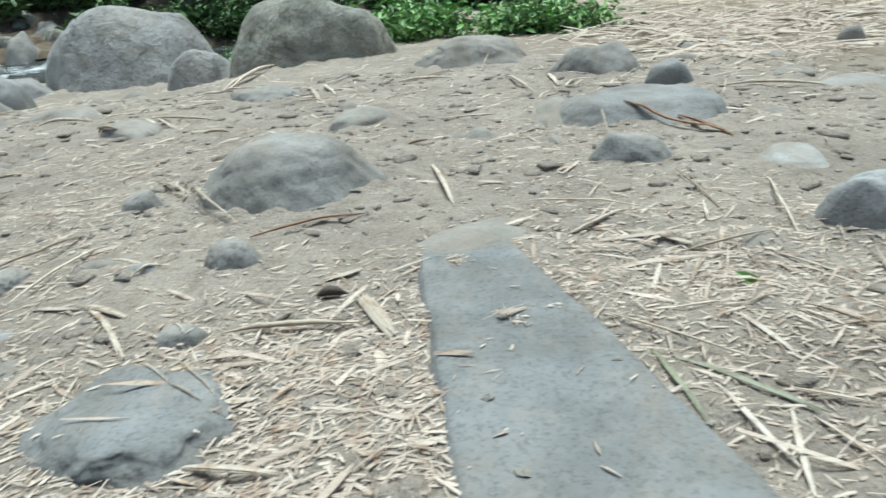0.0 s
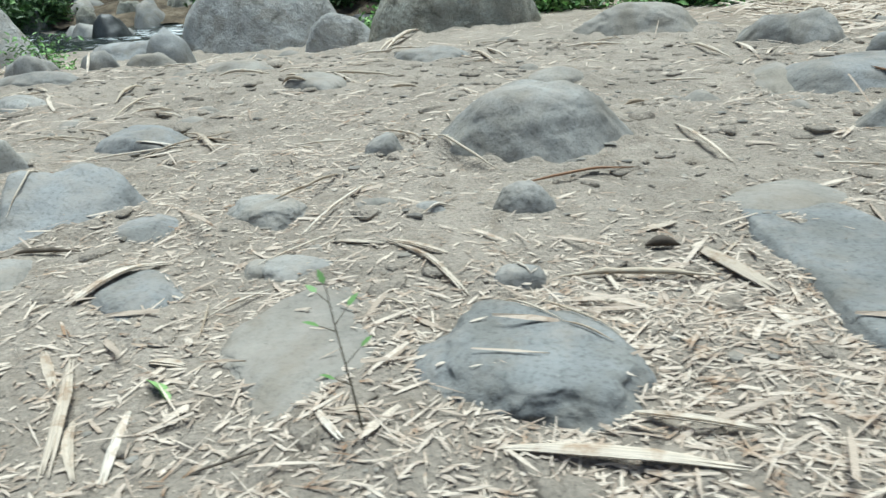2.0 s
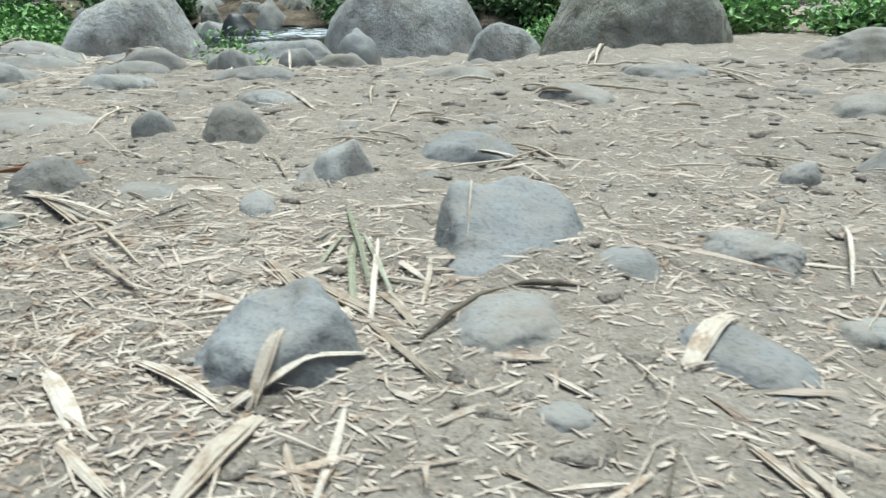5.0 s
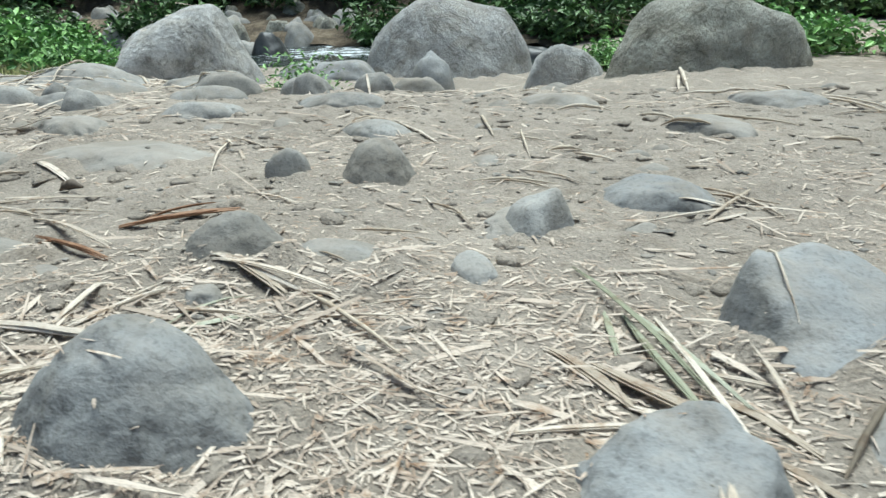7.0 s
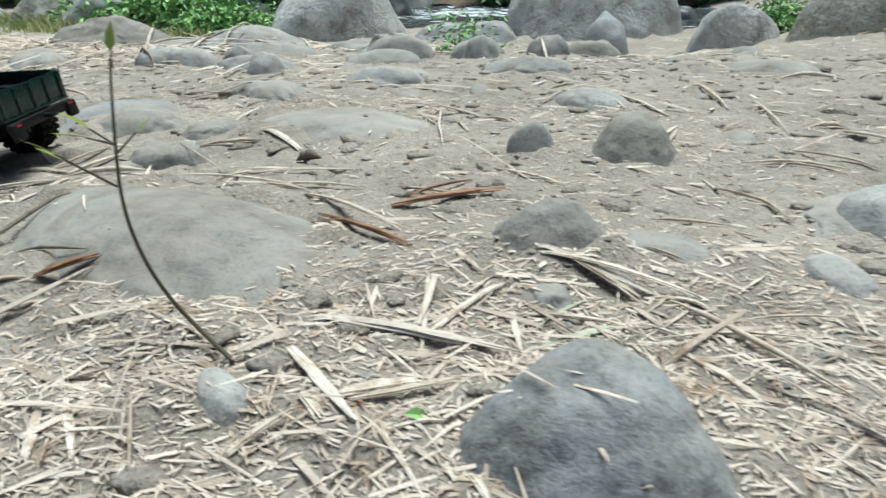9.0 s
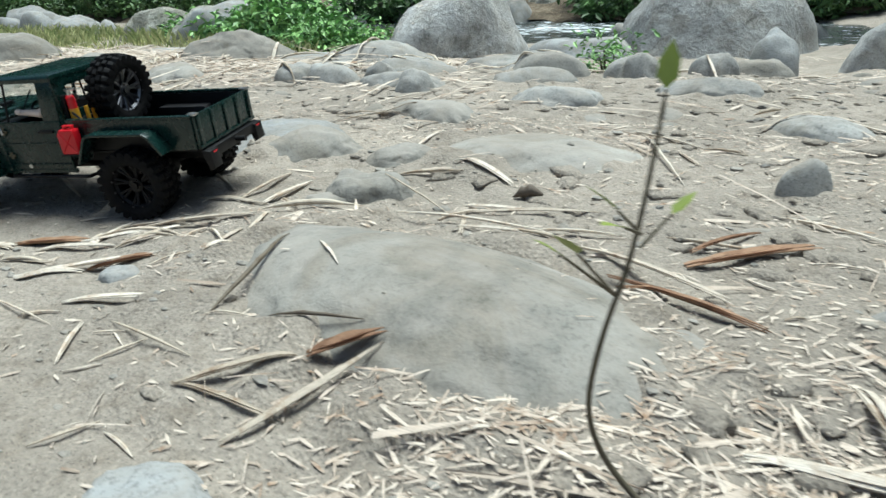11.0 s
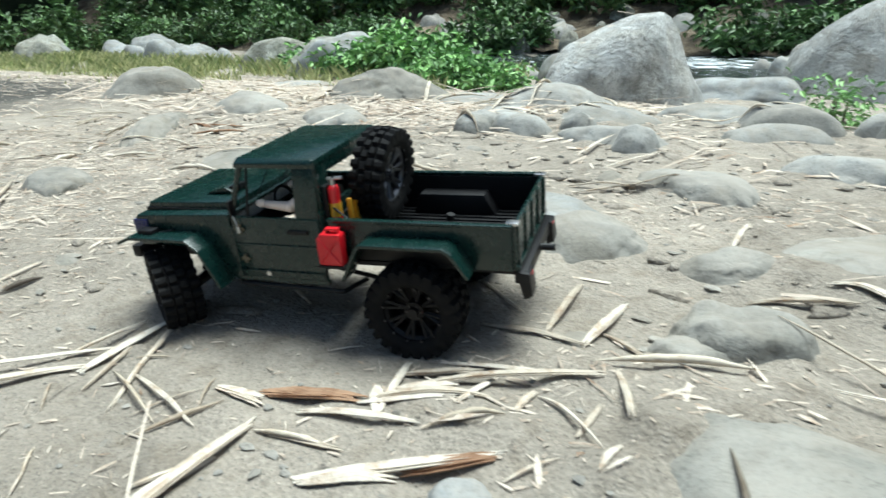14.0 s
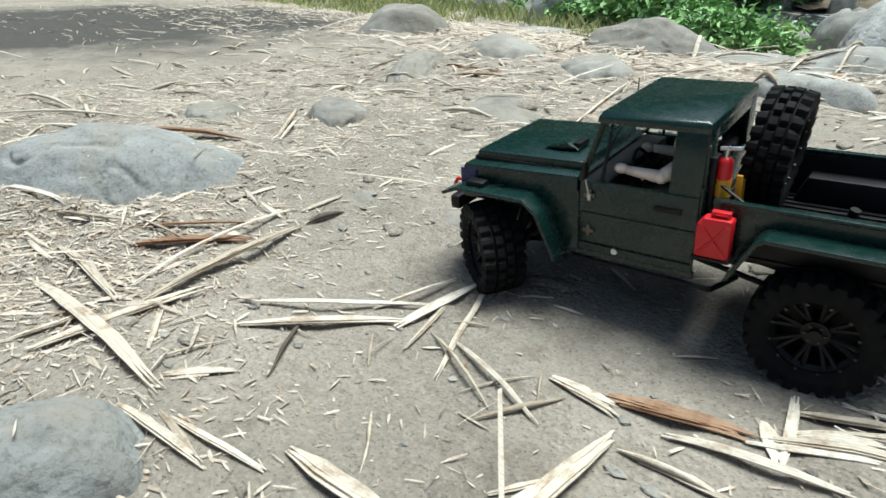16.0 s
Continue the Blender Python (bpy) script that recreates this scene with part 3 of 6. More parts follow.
# ---- the soil, drifted against the foot of every rock ----
def build_ground():
    xs, ys = stretch_axis(-4.4, 1.3, 0.0085, 70), stretch_axis(0.15, 2.3, 0.0085, 70)
    verts = np.array([(x, y, land(x, y) if -9 < x < 6 and -3 < y < 9 else lie(x, min(y, 11))) for y in ys for x in xs])
    drift = np.zeros(len(verts))
    for x, y, w, d, h, turn, form in rocks_at:
        reach = 0.03 + (0.16 if form == "s" else 0.08) * max(w, d)
        box_ = (np.abs(verts[:, 0] - x) < max(w, d) / 2 + reach) & (np.abs(verts[:, 1] - y) < max(w, d) / 2 + reach)
        if not box_.any():
            continue
        p = verts[box_] - np.array((x, y, 0))
        c, s = math.cos(radians(turn)), math.sin(radians(turn))
        u, v = p[:, 0] * c + p[:, 1] * s, p[:, 1] * c - p[:, 0] * s
        rho = np.hypot(u / (w / 2), v / (d / 2))
        out = np.clip((rho - 0.92) * min(w, d) / 2 / reach, 0, 1)
        bank = np.clip(0.55 + 0.9 * lumps(verts[box_] * 14, 3, 3), 0, 1.3)
        drift[box_] = np.maximum(drift[box_], min((0.36 if form == "s" else 0.16) * h + 0.003, 0.018) * bank * (1 - out) ** 2)
    verts[:, 2] += drift
    n = len(xs)
    faces = [(j * n + i, j * n + i + 1, (j + 1) * n + i + 1, (j + 1) * n + i) for j in range(len(ys) - 1) for i in range(n - 1)]
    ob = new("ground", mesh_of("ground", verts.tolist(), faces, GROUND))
    return tagged(ob, "dry sandy soil with grit and straw, a stream bed behind", "ground", kind="structure"), verts.tolist(), faces


ground, ground_verts, ground_faces = build_ground()
soil_verts, soil_faces = [Vector(v) for v in ground_verts], ground_faces
offset = len(solid_verts)
solid_verts.extend(soil_verts)
solid_faces.extend(tuple(i + offset for i in q) for q in ground_faces)


# ---- what lies on ground and rocks rests on this ----
solid = BVHTree.FromPolygons(solid_verts, solid_faces)
soil = BVHTree.FromPolygons(soil_verts, soil_faces)


def rest(x, y):
    hit = solid.ray_cast(Vector((x, y, 3.0)), Vector((0, 0, -1)))[0]
    return hit.z if hit else lie(x, y)


def soil_at(x, y):
    hit = soil.ray_cast(Vector((x, y, 3.0)), Vector((0, 0, -1)))[0]
    return hit.z if hit else lie(x, y)


# ---- dry bamboo sheaths, straws and twigs ----
STRIP_WORDS = {
    "s": ("bamboo_sheath", "pale dry bamboo sheath strip lying on the soil", "dry leaf"),
    "t": ("straw", "thin straw-coloured dry stalk on the soil", "straw"),
    "b": ("bamboo_sheath", "rust-brown curled bamboo sheath on the soil", "dry leaf"),
    "d": ("twig", "thin dark dry twig on the soil", "twig"),
    "g": ("bamboo_sheath", "grey-green dried bamboo leaf strip on the soil", "dry leaf"),
}


def strip(x0, y0, x1, y1, w, form, seed):
    """A tapered strip, folded along its length, from one point of the ground to another."""
    rnd = random.Random(seed * 7 + 1)
    a, b = Vector((x0, y0, 0)), Vector((x1, y1, 0))
    along = (b - a).normalized()
    side = Vector((-along.y, along.x, 0))
    length = (b - a).length
    n = max(8, min(22, int(length / 0.012)))
    bow, arch = rnd.uniform(-0.03, 0.03) * length, rnd.uniform(0.0, 0.03) * length
    round_ = form in "td"
    fold = rnd.uniform(0.25, 0.8) * rnd.choice((-1, 1)) if form != "b" else 0.6
    twist = rnd.uniform(-0.5, 0.5)
    w = max(w, 0.0026)
    p0, p1 = rnd.uniform(0.08, 0.4), rnd.uniform(0.04, 0.3)
    mid = (a + b) / 2
    heights = [rest(*(a.lerp(b, i / n))[:2]) for i in range(n + 1)]
    if max(heights) - min(heights) > 0.09:
        heights = [soil_at(*(a.lerp(b, i / n))[:2]) for i in range(n + 1)]
    line = list(heights)
    hull = []
    for i, h in enumerate(heights):
        while len(hull) > 1 and (hull[-1][1] - hull[-2][1]) * (i - hull[-1][0]) <= (h - hull[-1][1]) * (hull[-1][0] - hull[-2][0]):
            hull.pop()
        hull.append((i, h))
    for (i0, h0), (i1, h1) in zip(hull, hull[1:]):
        for i in range(i0, i1 + 1):
            line[i] = min(h0 + (h1 - h0) * (i - i0) / (i1 - i0), heights[i] + (0.012 if length > 0.2 else 0.05))
    base = min(heights)
    verts, faces = [], []
    k = 6
    # a broad sheath is split along its fibres into strands that part at the ends
    strands = 1 if round_ or w < 0.0048 else 2 if w < 0.0075 else 3
    for strand in range(strands):
        place = (strand + 0.5) / strands - 0.5
        first = 0.0 if strands == 1 else rnd.uniform(0.0, 0.05)
        last = 1.0 if strands == 1 else 1.0 - rnd.uniform(0.0, 0.08)
        part0, part1 = rnd.uniform(-0.9, 0.3) * place, rnd.uniform(-0.9, 0.9) * place
        share = 1.0 if strands == 1 else 1.5 / strands
        o = len(verts)
        for i in range(n + 1):
            t = first + (last - first) * i / n
            at = t * n
            low = min(n - 1, int(at))
            ground_z = line[low] + (line[low + 1] - line[low]) * (at - low)
            spread = place * w * 0.62 + w * (part0 * max(0, 0.3 - t) + part1 * max(0, t - 0.6)) * 1.6
            c = a.lerp(b, t) + side * (bow * math.sin(math.pi * t) + spread) + side * 0.006 * length * noise.noise(Vector((t * 4, seed, 0)))
            width = 0.85 * w * share * min(1.0, (p0 + (1 - p0) * min(1, i / n / 0.3))) * min(1.0, (p1 + (1 - p1) * min(1, (1 - i / n) / 0.35)))
            width *= 1 + 0.3 * noise.noise(Vector((t * 9, seed, 5 + strand)))
            z = ground_z + 0.0012 + 0.0008 * (strand % 2) + arch * math.sin(math.pi * t)
            roll = twist * (t - 0.5)
            if round_:
                for j in range(k):
                    q = 2 * math.pi * j / k
                    verts.append(c + side * math.cos(q) * width / 2 + Vector((0, 0, z + width / 2 + math.sin(q) * width / 2)))
            else:
                thick = 0.0009 + 0.04 * width
                lift = abs(fold) * width * 0.5
                rim = [(-0.5, 1), (0.0, 0), (0.5, 1), (0.5, 1), (0.0, 0), (-0.5, 1)]
                for j, (u, e) in enumerate(rim):
                    up = (lift * e if fold > 0 else lift * (1 - e)) + (thick if j > 2 else 0.0)
                    verts.append(c + side * u * width + Vector((0, 0, z + up + abs(roll) * width * 0.25 + roll * u * width * 0.5)))
        for i in range(n):
            for j in range(k):
                faces.append((o + i * k + j, o + (i + 1) * k + j, o + (i + 1) * k + (j + 1) % k, o + i * k + (j + 1) % k))
        faces += [tuple(o + j for j in range(k))[::-1], tuple(o + n * k + j for j in range(k))]
    name, words, kind = STRIP_WORDS[form]
    turn = Matrix.Translation((mid.x, mid.y, base)) @ Matrix.Rotation(math.atan2(along.y, along.x), 4, "Z")
    inv = turn.inverted()
    ob = new(name, mesh_of(name, [inv @ v for v in verts], faces, STRAW[form], shade=round_))
    ob.matrix_basis = turn
    return tagged(ob, words, kind, "dry bamboo litter")


strip(-0.313, 0.955, -0.125, 1.017, 0.0096, "b", 1)
strip(-0.612, 1.351, -0.467, 1.156, 0.0101, "s", 5)
strip(-0.467, 1.156, -0.336, 1.010, 0.0054, "t", 6)
strip(-0.342, 0.591, -0.277, 0.523, 0.0026, "t", 11)
strip(-0.277, 0.523, -0.238, 0.496, 0.0024, "t", 12)
strip(-0.751, 1.234, -0.633, 1.241, 0.0052, "t", 13)
strip(-0.946, 2.134, -0.672, 1.995, 0.0101, "t", 14)
strip(-0.877, 2.765, -0.822, 3.200, 0.0168, "t", 15)
strip(-0.926, 2.517, -0.640, 2.425, 0.0117, "t", 16)
strip(-0.483, 2.571, -0.368, 2.160, 0.0196, "s", 17)
strip(0.205, 0.550, 0.218, 0.425, 0.0058, "g", 18)
strip(0.221, 0.532, 0.327, 0.426, 0.0059, "g", 19)
strip(0.336, 0.700, 0.398, 0.637, 0.0061, "s", 20)
strip(0.316, 0.601, 0.340, 0.510, 0.0060, "s", 21)
strip(0.305, 0.693, 0.350, 0.768, 0.0055, "s", 22)
strip(0.170, 0.620, 0.294, 0.517, 0.0032, "t", 23)
strip(0.293, 0.442, 0.258, 0.343, 0.0054, "s", 24)
strip(0.243, 0.477, 0.268, 0.372, 0.0050, "s", 25)
strip(0.307, 0.469, 0.367, 0.429, 0.0048, "s", 26)
strip(0.314, 0.784, 0.461, 0.784, 0.0043, "t", 27)
strip(0.582, 1.073, 0.480, 0.761, 0.0050, "t", 28)
strip(0.432, 0.742, 0.486, 0.673, 0.0033, "t", 29)
strip(0.398, 0.603, 0.440, 0.537, 0.0036, "t", 30)
strip(0.473, 1.571, 0.648, 1.357, 0.0173, "b", 31)
strip(0.588, 1.495, 0.649, 1.330, 0.0170, "b", 32)
strip(0.452, 1.146, 0.444, 0.900, 0.0042, "t", 33)
strip(0.437, 2.375, 0.428, 2.122, 0.0187, "s", 34)
strip(0.854, 1.911, 1.123, 1.749, 0.0113, "t", 35)
strip(0.722, 1.654, 0.806, 1.581, 0.0147, "s", 36)
strip(0.400, 0.554, 0.458, 0.563, 0.0036, "t", 37)
strip(0.245, 0.615, 0.328, 0.628, 0.0035, "t", 38)
strip(0.107, 0.378, 0.121, 0.364, 0.0020, "t", 39)
strip(0.173, 3.182, 0.333, 2.708, 0.0240, "s", 40)
strip(-0.130, 2.464, 0.087, 2.492, 0.0135, "t", 41)
strip(0.307, 0.432, 0.324, 0.366, 0.0045, "s", 42)
strip(0.317, 0.603, 0.379, 0.626, 0.0029, "t", 43)
strip(-0.519, 1.280, -0.455, 1.173, 0.0091, "s", 47)
strip(-0.622, 0.679, -0.562, 0.784, 0.0031, "t", 49)
strip(-0.549, 0.351, -0.501, 0.376, 0.0025, "d", 54)
strip(-0.848, 2.728, -0.795, 3.474, 0.0197, "t", 55)
strip(0.187, 0.868, 0.301, 0.944, 0.0085, "s", 57)
strip(0.118, 1.040, 0.361, 0.952, 0.0041, "t", 58)
strip(-0.303, 0.599, -0.229, 0.506, 0.0022, "t", 59)
strip(-0.639, 0.576, -0.582, 0.636, 0.0034, "t", 60)
strip(-0.624, 0.524, -0.652, 0.606, 0.0033, "t", 61)
strip(-1.067, 1.383, -0.907, 1.194, 0.0135, "s", 62)
strip(-1.019, 1.330, -0.890, 1.282, 0.0121, "s", 63)
strip(-1.041, 1.132, -0.961, 1.198, 0.0101, "s", 64)
strip(-0.858, 0.354, -0.810, 0.489, 0.0028, "d", 73)
strip(-1.038, 0.656, -1.054, 0.767, 0.0060, "s", 81)
strip(-0.601, 0.777, -0.542, 0.991, 0.0054, "s", 82)
strip(-0.662, 0.851, -0.602, 1.049, 0.0066, "s", 83)
strip(-0.456, 0.602, -0.423, 0.574, 0.0027, "t", 85)
strip(-1.071, 1.200, -0.976, 1.217, 0.0090, "s", 88)
strip(-1.724, 1.849, -1.555, 1.632, 0.0125, "s", 89)
strip(-1.440, 1.734, -1.518, 2.017, 0.0109, "t", 90)
strip(-1.473, 1.190, -1.368, 1.057, 0.0074, "s", 91)
strip(-0.427, 2.629, -0.335, 2.298, 0.0195, "s", 92)
strip(0.281, 2.380, 0.332, 2.050, 0.0126, "t", 93)
strip(-0.847, 0.434, -0.824, 0.491, 0.0025, "t", 106)
strip(-1.115, 0.733, -1.029, 0.705, 0.0051, "s", 112)
strip(-1.906, 1.017, -1.829, 1.106, 0.0112, "b", 114)
strip(-1.820, 1.188, -1.675, 1.119, 0.0074, "s", 115)
strip(-1.944, 1.055, -1.801, 1.032, 0.0074, "s", 116)
strip(-1.429, 1.327, -1.264, 1.352, 0.0060, "t", 117)
strip(-1.558, 1.022, -1.451, 1.036, 0.0051, "t", 118)
strip(-0.407, 1.530, -0.286, 1.522, 0.0069, "t", 119)
strip(-2.129, 0.962, -2.035, 0.961, 0.0051, "t", 124)
strip(-1.526, 0.714, -1.385, 0.765, 0.0029, "t", 130)
strip(-1.028, 0.927, -1.011, 0.773, 0.0035, "t", 137)
strip(-1.331, 0.744, -1.248, 0.787, 0.0029, "t", 138)
strip(-2.932, 1.846, -2.890, 1.990, 0.0128, "s", 139)
strip(-1.853, 1.713, -1.704, 1.833, 0.0105, "s", 141)
strip(-0.916, 2.136, -0.787, 1.949, 0.0121, "s", 142)
strip(-1.026, 1.446, -0.956, 1.491, 0.0085, "s", 143)
strip(-1.033, 1.146, -0.924, 1.352, 0.0093, "s", 144)
strip(-1.719, 0.518, -1.636, 0.450, 0.0046, "s", 147)
strip(-1.626, 0.483, -1.599, 0.455, 0.0051, "s", 149)
strip(-1.442, 0.601, -1.431, 0.577, 0.0032, "s", 150)
strip(-1.130, 1.100, -0.958, 1.230, 0.0048, "t", 151)
strip(-2.321, 0.998, -2.034, 0.957, 0.0063, "s", 153)
strip(-1.846, 0.421, -1.912, 0.495, 0.0034, "t", 159)
strip(-1.849, 0.405, -1.858, 0.430, 0.0036, "s", 160)
strip(-2.249, 0.650, -2.144, 0.664, 0.0047, "d", 162)
strip(-2.014, 0.566, -1.977, 0.575, 0.0043, "s", 164)
strip(-2.605, 0.982, -2.623, 1.136, 0.0115, "s", 165)
strip(-2.244, 1.087, -2.144, 1.095, 0.0073, "s", 168)
strip(-3.031, 1.199, -3.021, 1.377, 0.0118, "t", 169)
strip(-1.550, 0.893, -1.500, 0.873, 0.0034, "t", 170)
strip(-1.385, 1.845, -1.332, 1.541, 0.0069, "t", 171)
strip(-1.344, 1.419, -1.215, 1.355, 0.0068, "s", 172)
strip(-1.395, 1.336, -1.276, 1.308, 0.0053, "t", 173)
strip(-1.458, 0.773, -1.359, 0.801, 0.0031, "t", 174)
strip(-2.432, 0.608, -2.278, 0.577, 0.0038, "t", 179)
strip(-2.383, 0.545, -2.368, 0.600, 0.0038, "t", 180)
strip(-2.959, 1.204, -2.656, 1.027, 0.0093, "s", 181)
strip(-2.551, 1.022, -2.480, 0.977, 0.0085, "s", 183)
strip(-3.330, 1.557, -2.997, 1.443, 0.0107, "t", 186)
strip(-2.274, 0.482, -2.225, 0.470, 0.0038, "s", 187)
strip(-1.631, 0.683, -1.584, 0.768, 0.0043, "g", 188)
strip(-1.814, 0.511, -1.789, 0.499, 0.0031, "s", 189)
strip(-3.078, 0.978, -2.926, 0.917, 0.0073, "s", 201)
strip(-3.113, 1.136, -2.992, 1.175, 0.0083, "s", 202)
strip(-3.269, 1.114, -3.320, 1.469, 0.0057, "t", 203)
strip(-2.635, 0.601, -2.505, 0.586, 0.0035, "t", 204)
strip(-2.413, 0.532, -2.457, 0.595, 0.0049, "s", 205)
strip(-2.410, 0.594, -2.378, 0.580, 0.0024, "s", 206)
strip(-2.288, 0.789, -2.221, 0.732, 0.0042, "s", 207)
strip(-2.191, 0.952, -2.094, 0.940, 0.0052, "s", 208)
strip(-2.096, 0.966, -1.985, 1.044, 0.0083, "s", 209)
strip(-2.375, 1.072, -2.230, 1.016, 0.0038, "t", 211)
strip(-2.215, 1.040, -2.032, 1.113, 0.0068, "s", 212)
strip(-2.096, 1.626, -1.927, 1.509, 0.0082, "s", 214)
strip(-2.067, 1.596, -1.946, 1.283, 0.0064, "t", 215)
strip(-1.983, 1.469, -1.936, 1.400, 0.0085, "s", 216)
strip(-2.328, 0.643, -2.284, 0.665, 0.0024, "t", 227)
strip(-4.309, 1.699, -4.200, 1.710, 0.0232, "b", 228)
strip(-3.189, 0.530, -3.067, 0.719, 0.0069, "s", 229)
strip(-2.618, 0.836, -2.571, 0.829, 0.0039, "s", 237)
strip(-3.383, 0.703, -3.388, 0.781, 0.0070, "s", 242)
strip(-2.833, 1.562, -2.620, 1.637, 0.0095, "s", 246)
strip(-2.810, 1.531, -2.704, 1.624, 0.0082, "s", 247)
strip(-2.826, 1.733, -2.748, 1.956, 0.0098, "s", 248)
strip(-3.761, 0.842, -3.909, 0.953, 0.0084, "s", 251)
strip(-3.233, 0.308, -3.260, 0.405, 0.0070, "s", 257)
strip(-3.281, 0.430, -3.399, 0.720, 0.0072, "s", 259)
strip(-3.472, 0.493, -3.358, 0.542, 0.0042, "t", 261)
strip(-3.673, 0.349, -3.556, 0.429, 0.0120, "s", 262)
strip(-3.451, 0.488, -3.380, 0.639, 0.0077, "b", 264)
strip(-3.781, 0.845, -4.026, 1.016, 0.0109, "s", 267)
strip(-2.833, 0.547, -2.810, 0.552, 0.0031, "s", 273)
strip(-3.129, 0.425, -3.111, 0.494, 0.0037, "s", 275)
strip(-4.275, 1.700, -4.122, 1.793, 0.0177, "b", 280)
strip(-5.023, 0.790, -4.726, 0.800, 0.0193, "s", 281)
strip(-3.424, 1.328, -3.744, 2.004, 0.0077, "t", 282)
strip(-4.648, 0.475, -4.306, 0.568, 0.0106, "t", 283)
strip(-4.428, 0.416, -4.147, 0.671, 0.0080, "t", 284)
strip(-2.927, 0.641, -2.893, 0.710, 0.0027, "s", 285)
strip(-2.930, 0.470, -2.809, 0.502, 0.0220, "s", 400)
strip(-2.781, 0.643, -2.777, 0.541, 0.0197, "s", 401)
strip(-2.795, 0.703, -2.781, 0.640, 0.0050, "s", 402)
strip(-2.886, 0.722, -2.814, 0.729, 0.0157, "s", 403)
strip(-2.831, 0.737, -2.711, 0.782, 0.0239, "b", 404)
strip(-2.712, 0.780, -2.596, 0.837, 0.0120, "s", 405)
strip(-2.768, 0.733, -2.631, 0.767, 0.0123, "s", 406)
strip(-2.778, 0.686, -2.687, 0.703, 0.0066, "t", 407)
strip(-2.722, 0.807, -2.687, 0.762, 0.0165, "s", 408)
strip(-2.699, 0.807, -2.638, 0.843, 0.0177, "s", 409)
strip(-3.373, 0.357, -3.047, 0.415, 0.0189, "s", 410)
strip(-3.208, 0.324, -3.241, 0.514, 0.0214, "s", 411)
strip(-3.237, 0.433, -3.344, 0.693, 0.0193, "s", 412)
strip(-3.464, 0.393, -3.247, 0.420, 0.0142, "s", 413)
strip(-3.142, 0.506, -3.047, 0.689, 0.0178, "s", 414)
strip(-3.096, 0.652, -3.088, 0.769, 0.0084, "s", 415)
strip(-3.010, 0.636, -3.068, 0.754, 0.0061, "s", 416)
strip(-3.021, 0.679, -2.889, 0.646, 0.0052, "t", 417)
strip(-3.089, 0.421, -3.066, 0.482, 0.0127, "s", 418)
strip(-3.146, 0.423, -3.216, 0.457, 0.0080, "s", 419)
strip(-3.021, 0.402, -2.942, 0.410, 0.0061, "s", 420)
strip(-3.011, 0.406, -2.915, 0.448, 0.0076, "s", 421)
strip(-3.025, 0.372, -2.937, 0.412, 0.0108, "s", 422)
strip(-3.559, 0.407, -3.477, 0.479, 0.0126, "s", 423)
strip(-4.011, 0.606, -3.787, 0.791, 0.0247, "b", 424)
strip(-3.410, 0.471, -3.339, 0.615, 0.0247, "b", 425)
strip(-3.817, 0.628, -3.711, 0.750, 0.0233, "s", 426)
strip(-4.139, 1.595, -4.018, 1.728, 0.0247, "b", 427)
strip(-2.803, 0.569, -2.787, 0.621, 0.0058, "s", 428)
strip(-2.898, 0.525, -2.942, 0.556, 0.0039, "t", 429)
strip(-3.044, 0.504, -3.127, 0.583, 0.0057, "d", 430)
strip(-3.344, 0.693, -3.342, 0.757, 0.0097, "d", 431)
strip(-3.500, 0.365, -3.416, 0.381, 0.0070, "s", 432)
strip(-2.887, 0.622, -2.851, 0.706, 0.0062, "t", 433)
strip(-2.904, 0.736, -2.861, 0.680, 0.0032, "t", 434)
strip(-2.685, 0.651, -2.607, 0.701, 0.0171, "s", 435)
strip(-2.611, 0.702, -2.540, 0.756, 0.0216, "b", 436)
strip(-2.816, 0.736, -2.722, 0.774, 0.0156, "b", 437)
strip(-2.868, 0.722, -2.800, 0.719, 0.0118, "s", 438)
strip(-2.717, 0.769, -2.614, 0.826, 0.0099, "s", 439)
strip(-2.749, 0.565, -2.610, 0.572, 0.0145, "s", 440)
strip(-2.760, 0.515, -2.786, 0.698, 0.0133, "s", 441)
strip(-2.684, 0.761, -2.723, 0.866, 0.0108, "s", 442)
strip(-2.619, 0.803, -2.613, 0.885, 0.0089, "s", 443)
strip(-2.564, 0.827, -2.564, 0.874, 0.0092, "s", 444)
strip(-2.497, 0.816, -2.494, 0.872, 0.0062, "s", 445)
strip(-2.504, 0.937, -2.456, 0.845, 0.0082, "s", 446)
strip(-2.558, 0.864, -2.469, 0.810, 0.0049, "t", 447)
strip(-2.457, 0.762, -2.454, 0.813, 0.0078, "s", 448)
strip(-2.543, 0.624, -2.436, 0.659, 0.0155, "s", 449)
strip(-2.779, 0.511, -2.697, 0.508, 0.0219, "s", 450)
strip(-3.053, 0.653, -3.062, 0.790, 0.0171, "s", 451)
strip(-2.954, 0.631, -3.060, 0.802, 0.0081, "s", 452)
strip(-2.991, 0.687, -2.840, 0.661, 0.0058, "s", 453)
strip(-2.339, 1.252, -2.202, 1.201, 0.0187, "s", 454)
strip(-2.421, 1.164, -2.298, 1.208, 0.0143, "s", 455)
strip(-2.530, 0.946, -2.370, 1.003, 0.0106, "t", 456)
strip(-2.244, 0.998, -2.194, 1.064, 0.0106, "s", 457)
strip(-2.216, 1.026, -2.175, 0.931, 0.0067, "s", 458)
strip(-2.190, 1.156, -2.141, 1.163, 0.0229, "d", 459)
strip(-2.469, 1.331, -2.462, 1.451, 0.0098, "s", 460)
strip(-2.759, 0.687, -2.676, 0.705, 0.0068, "s", 461)
strip(-2.629, 0.760, -2.565, 0.808, 0.0083, "t", 462)
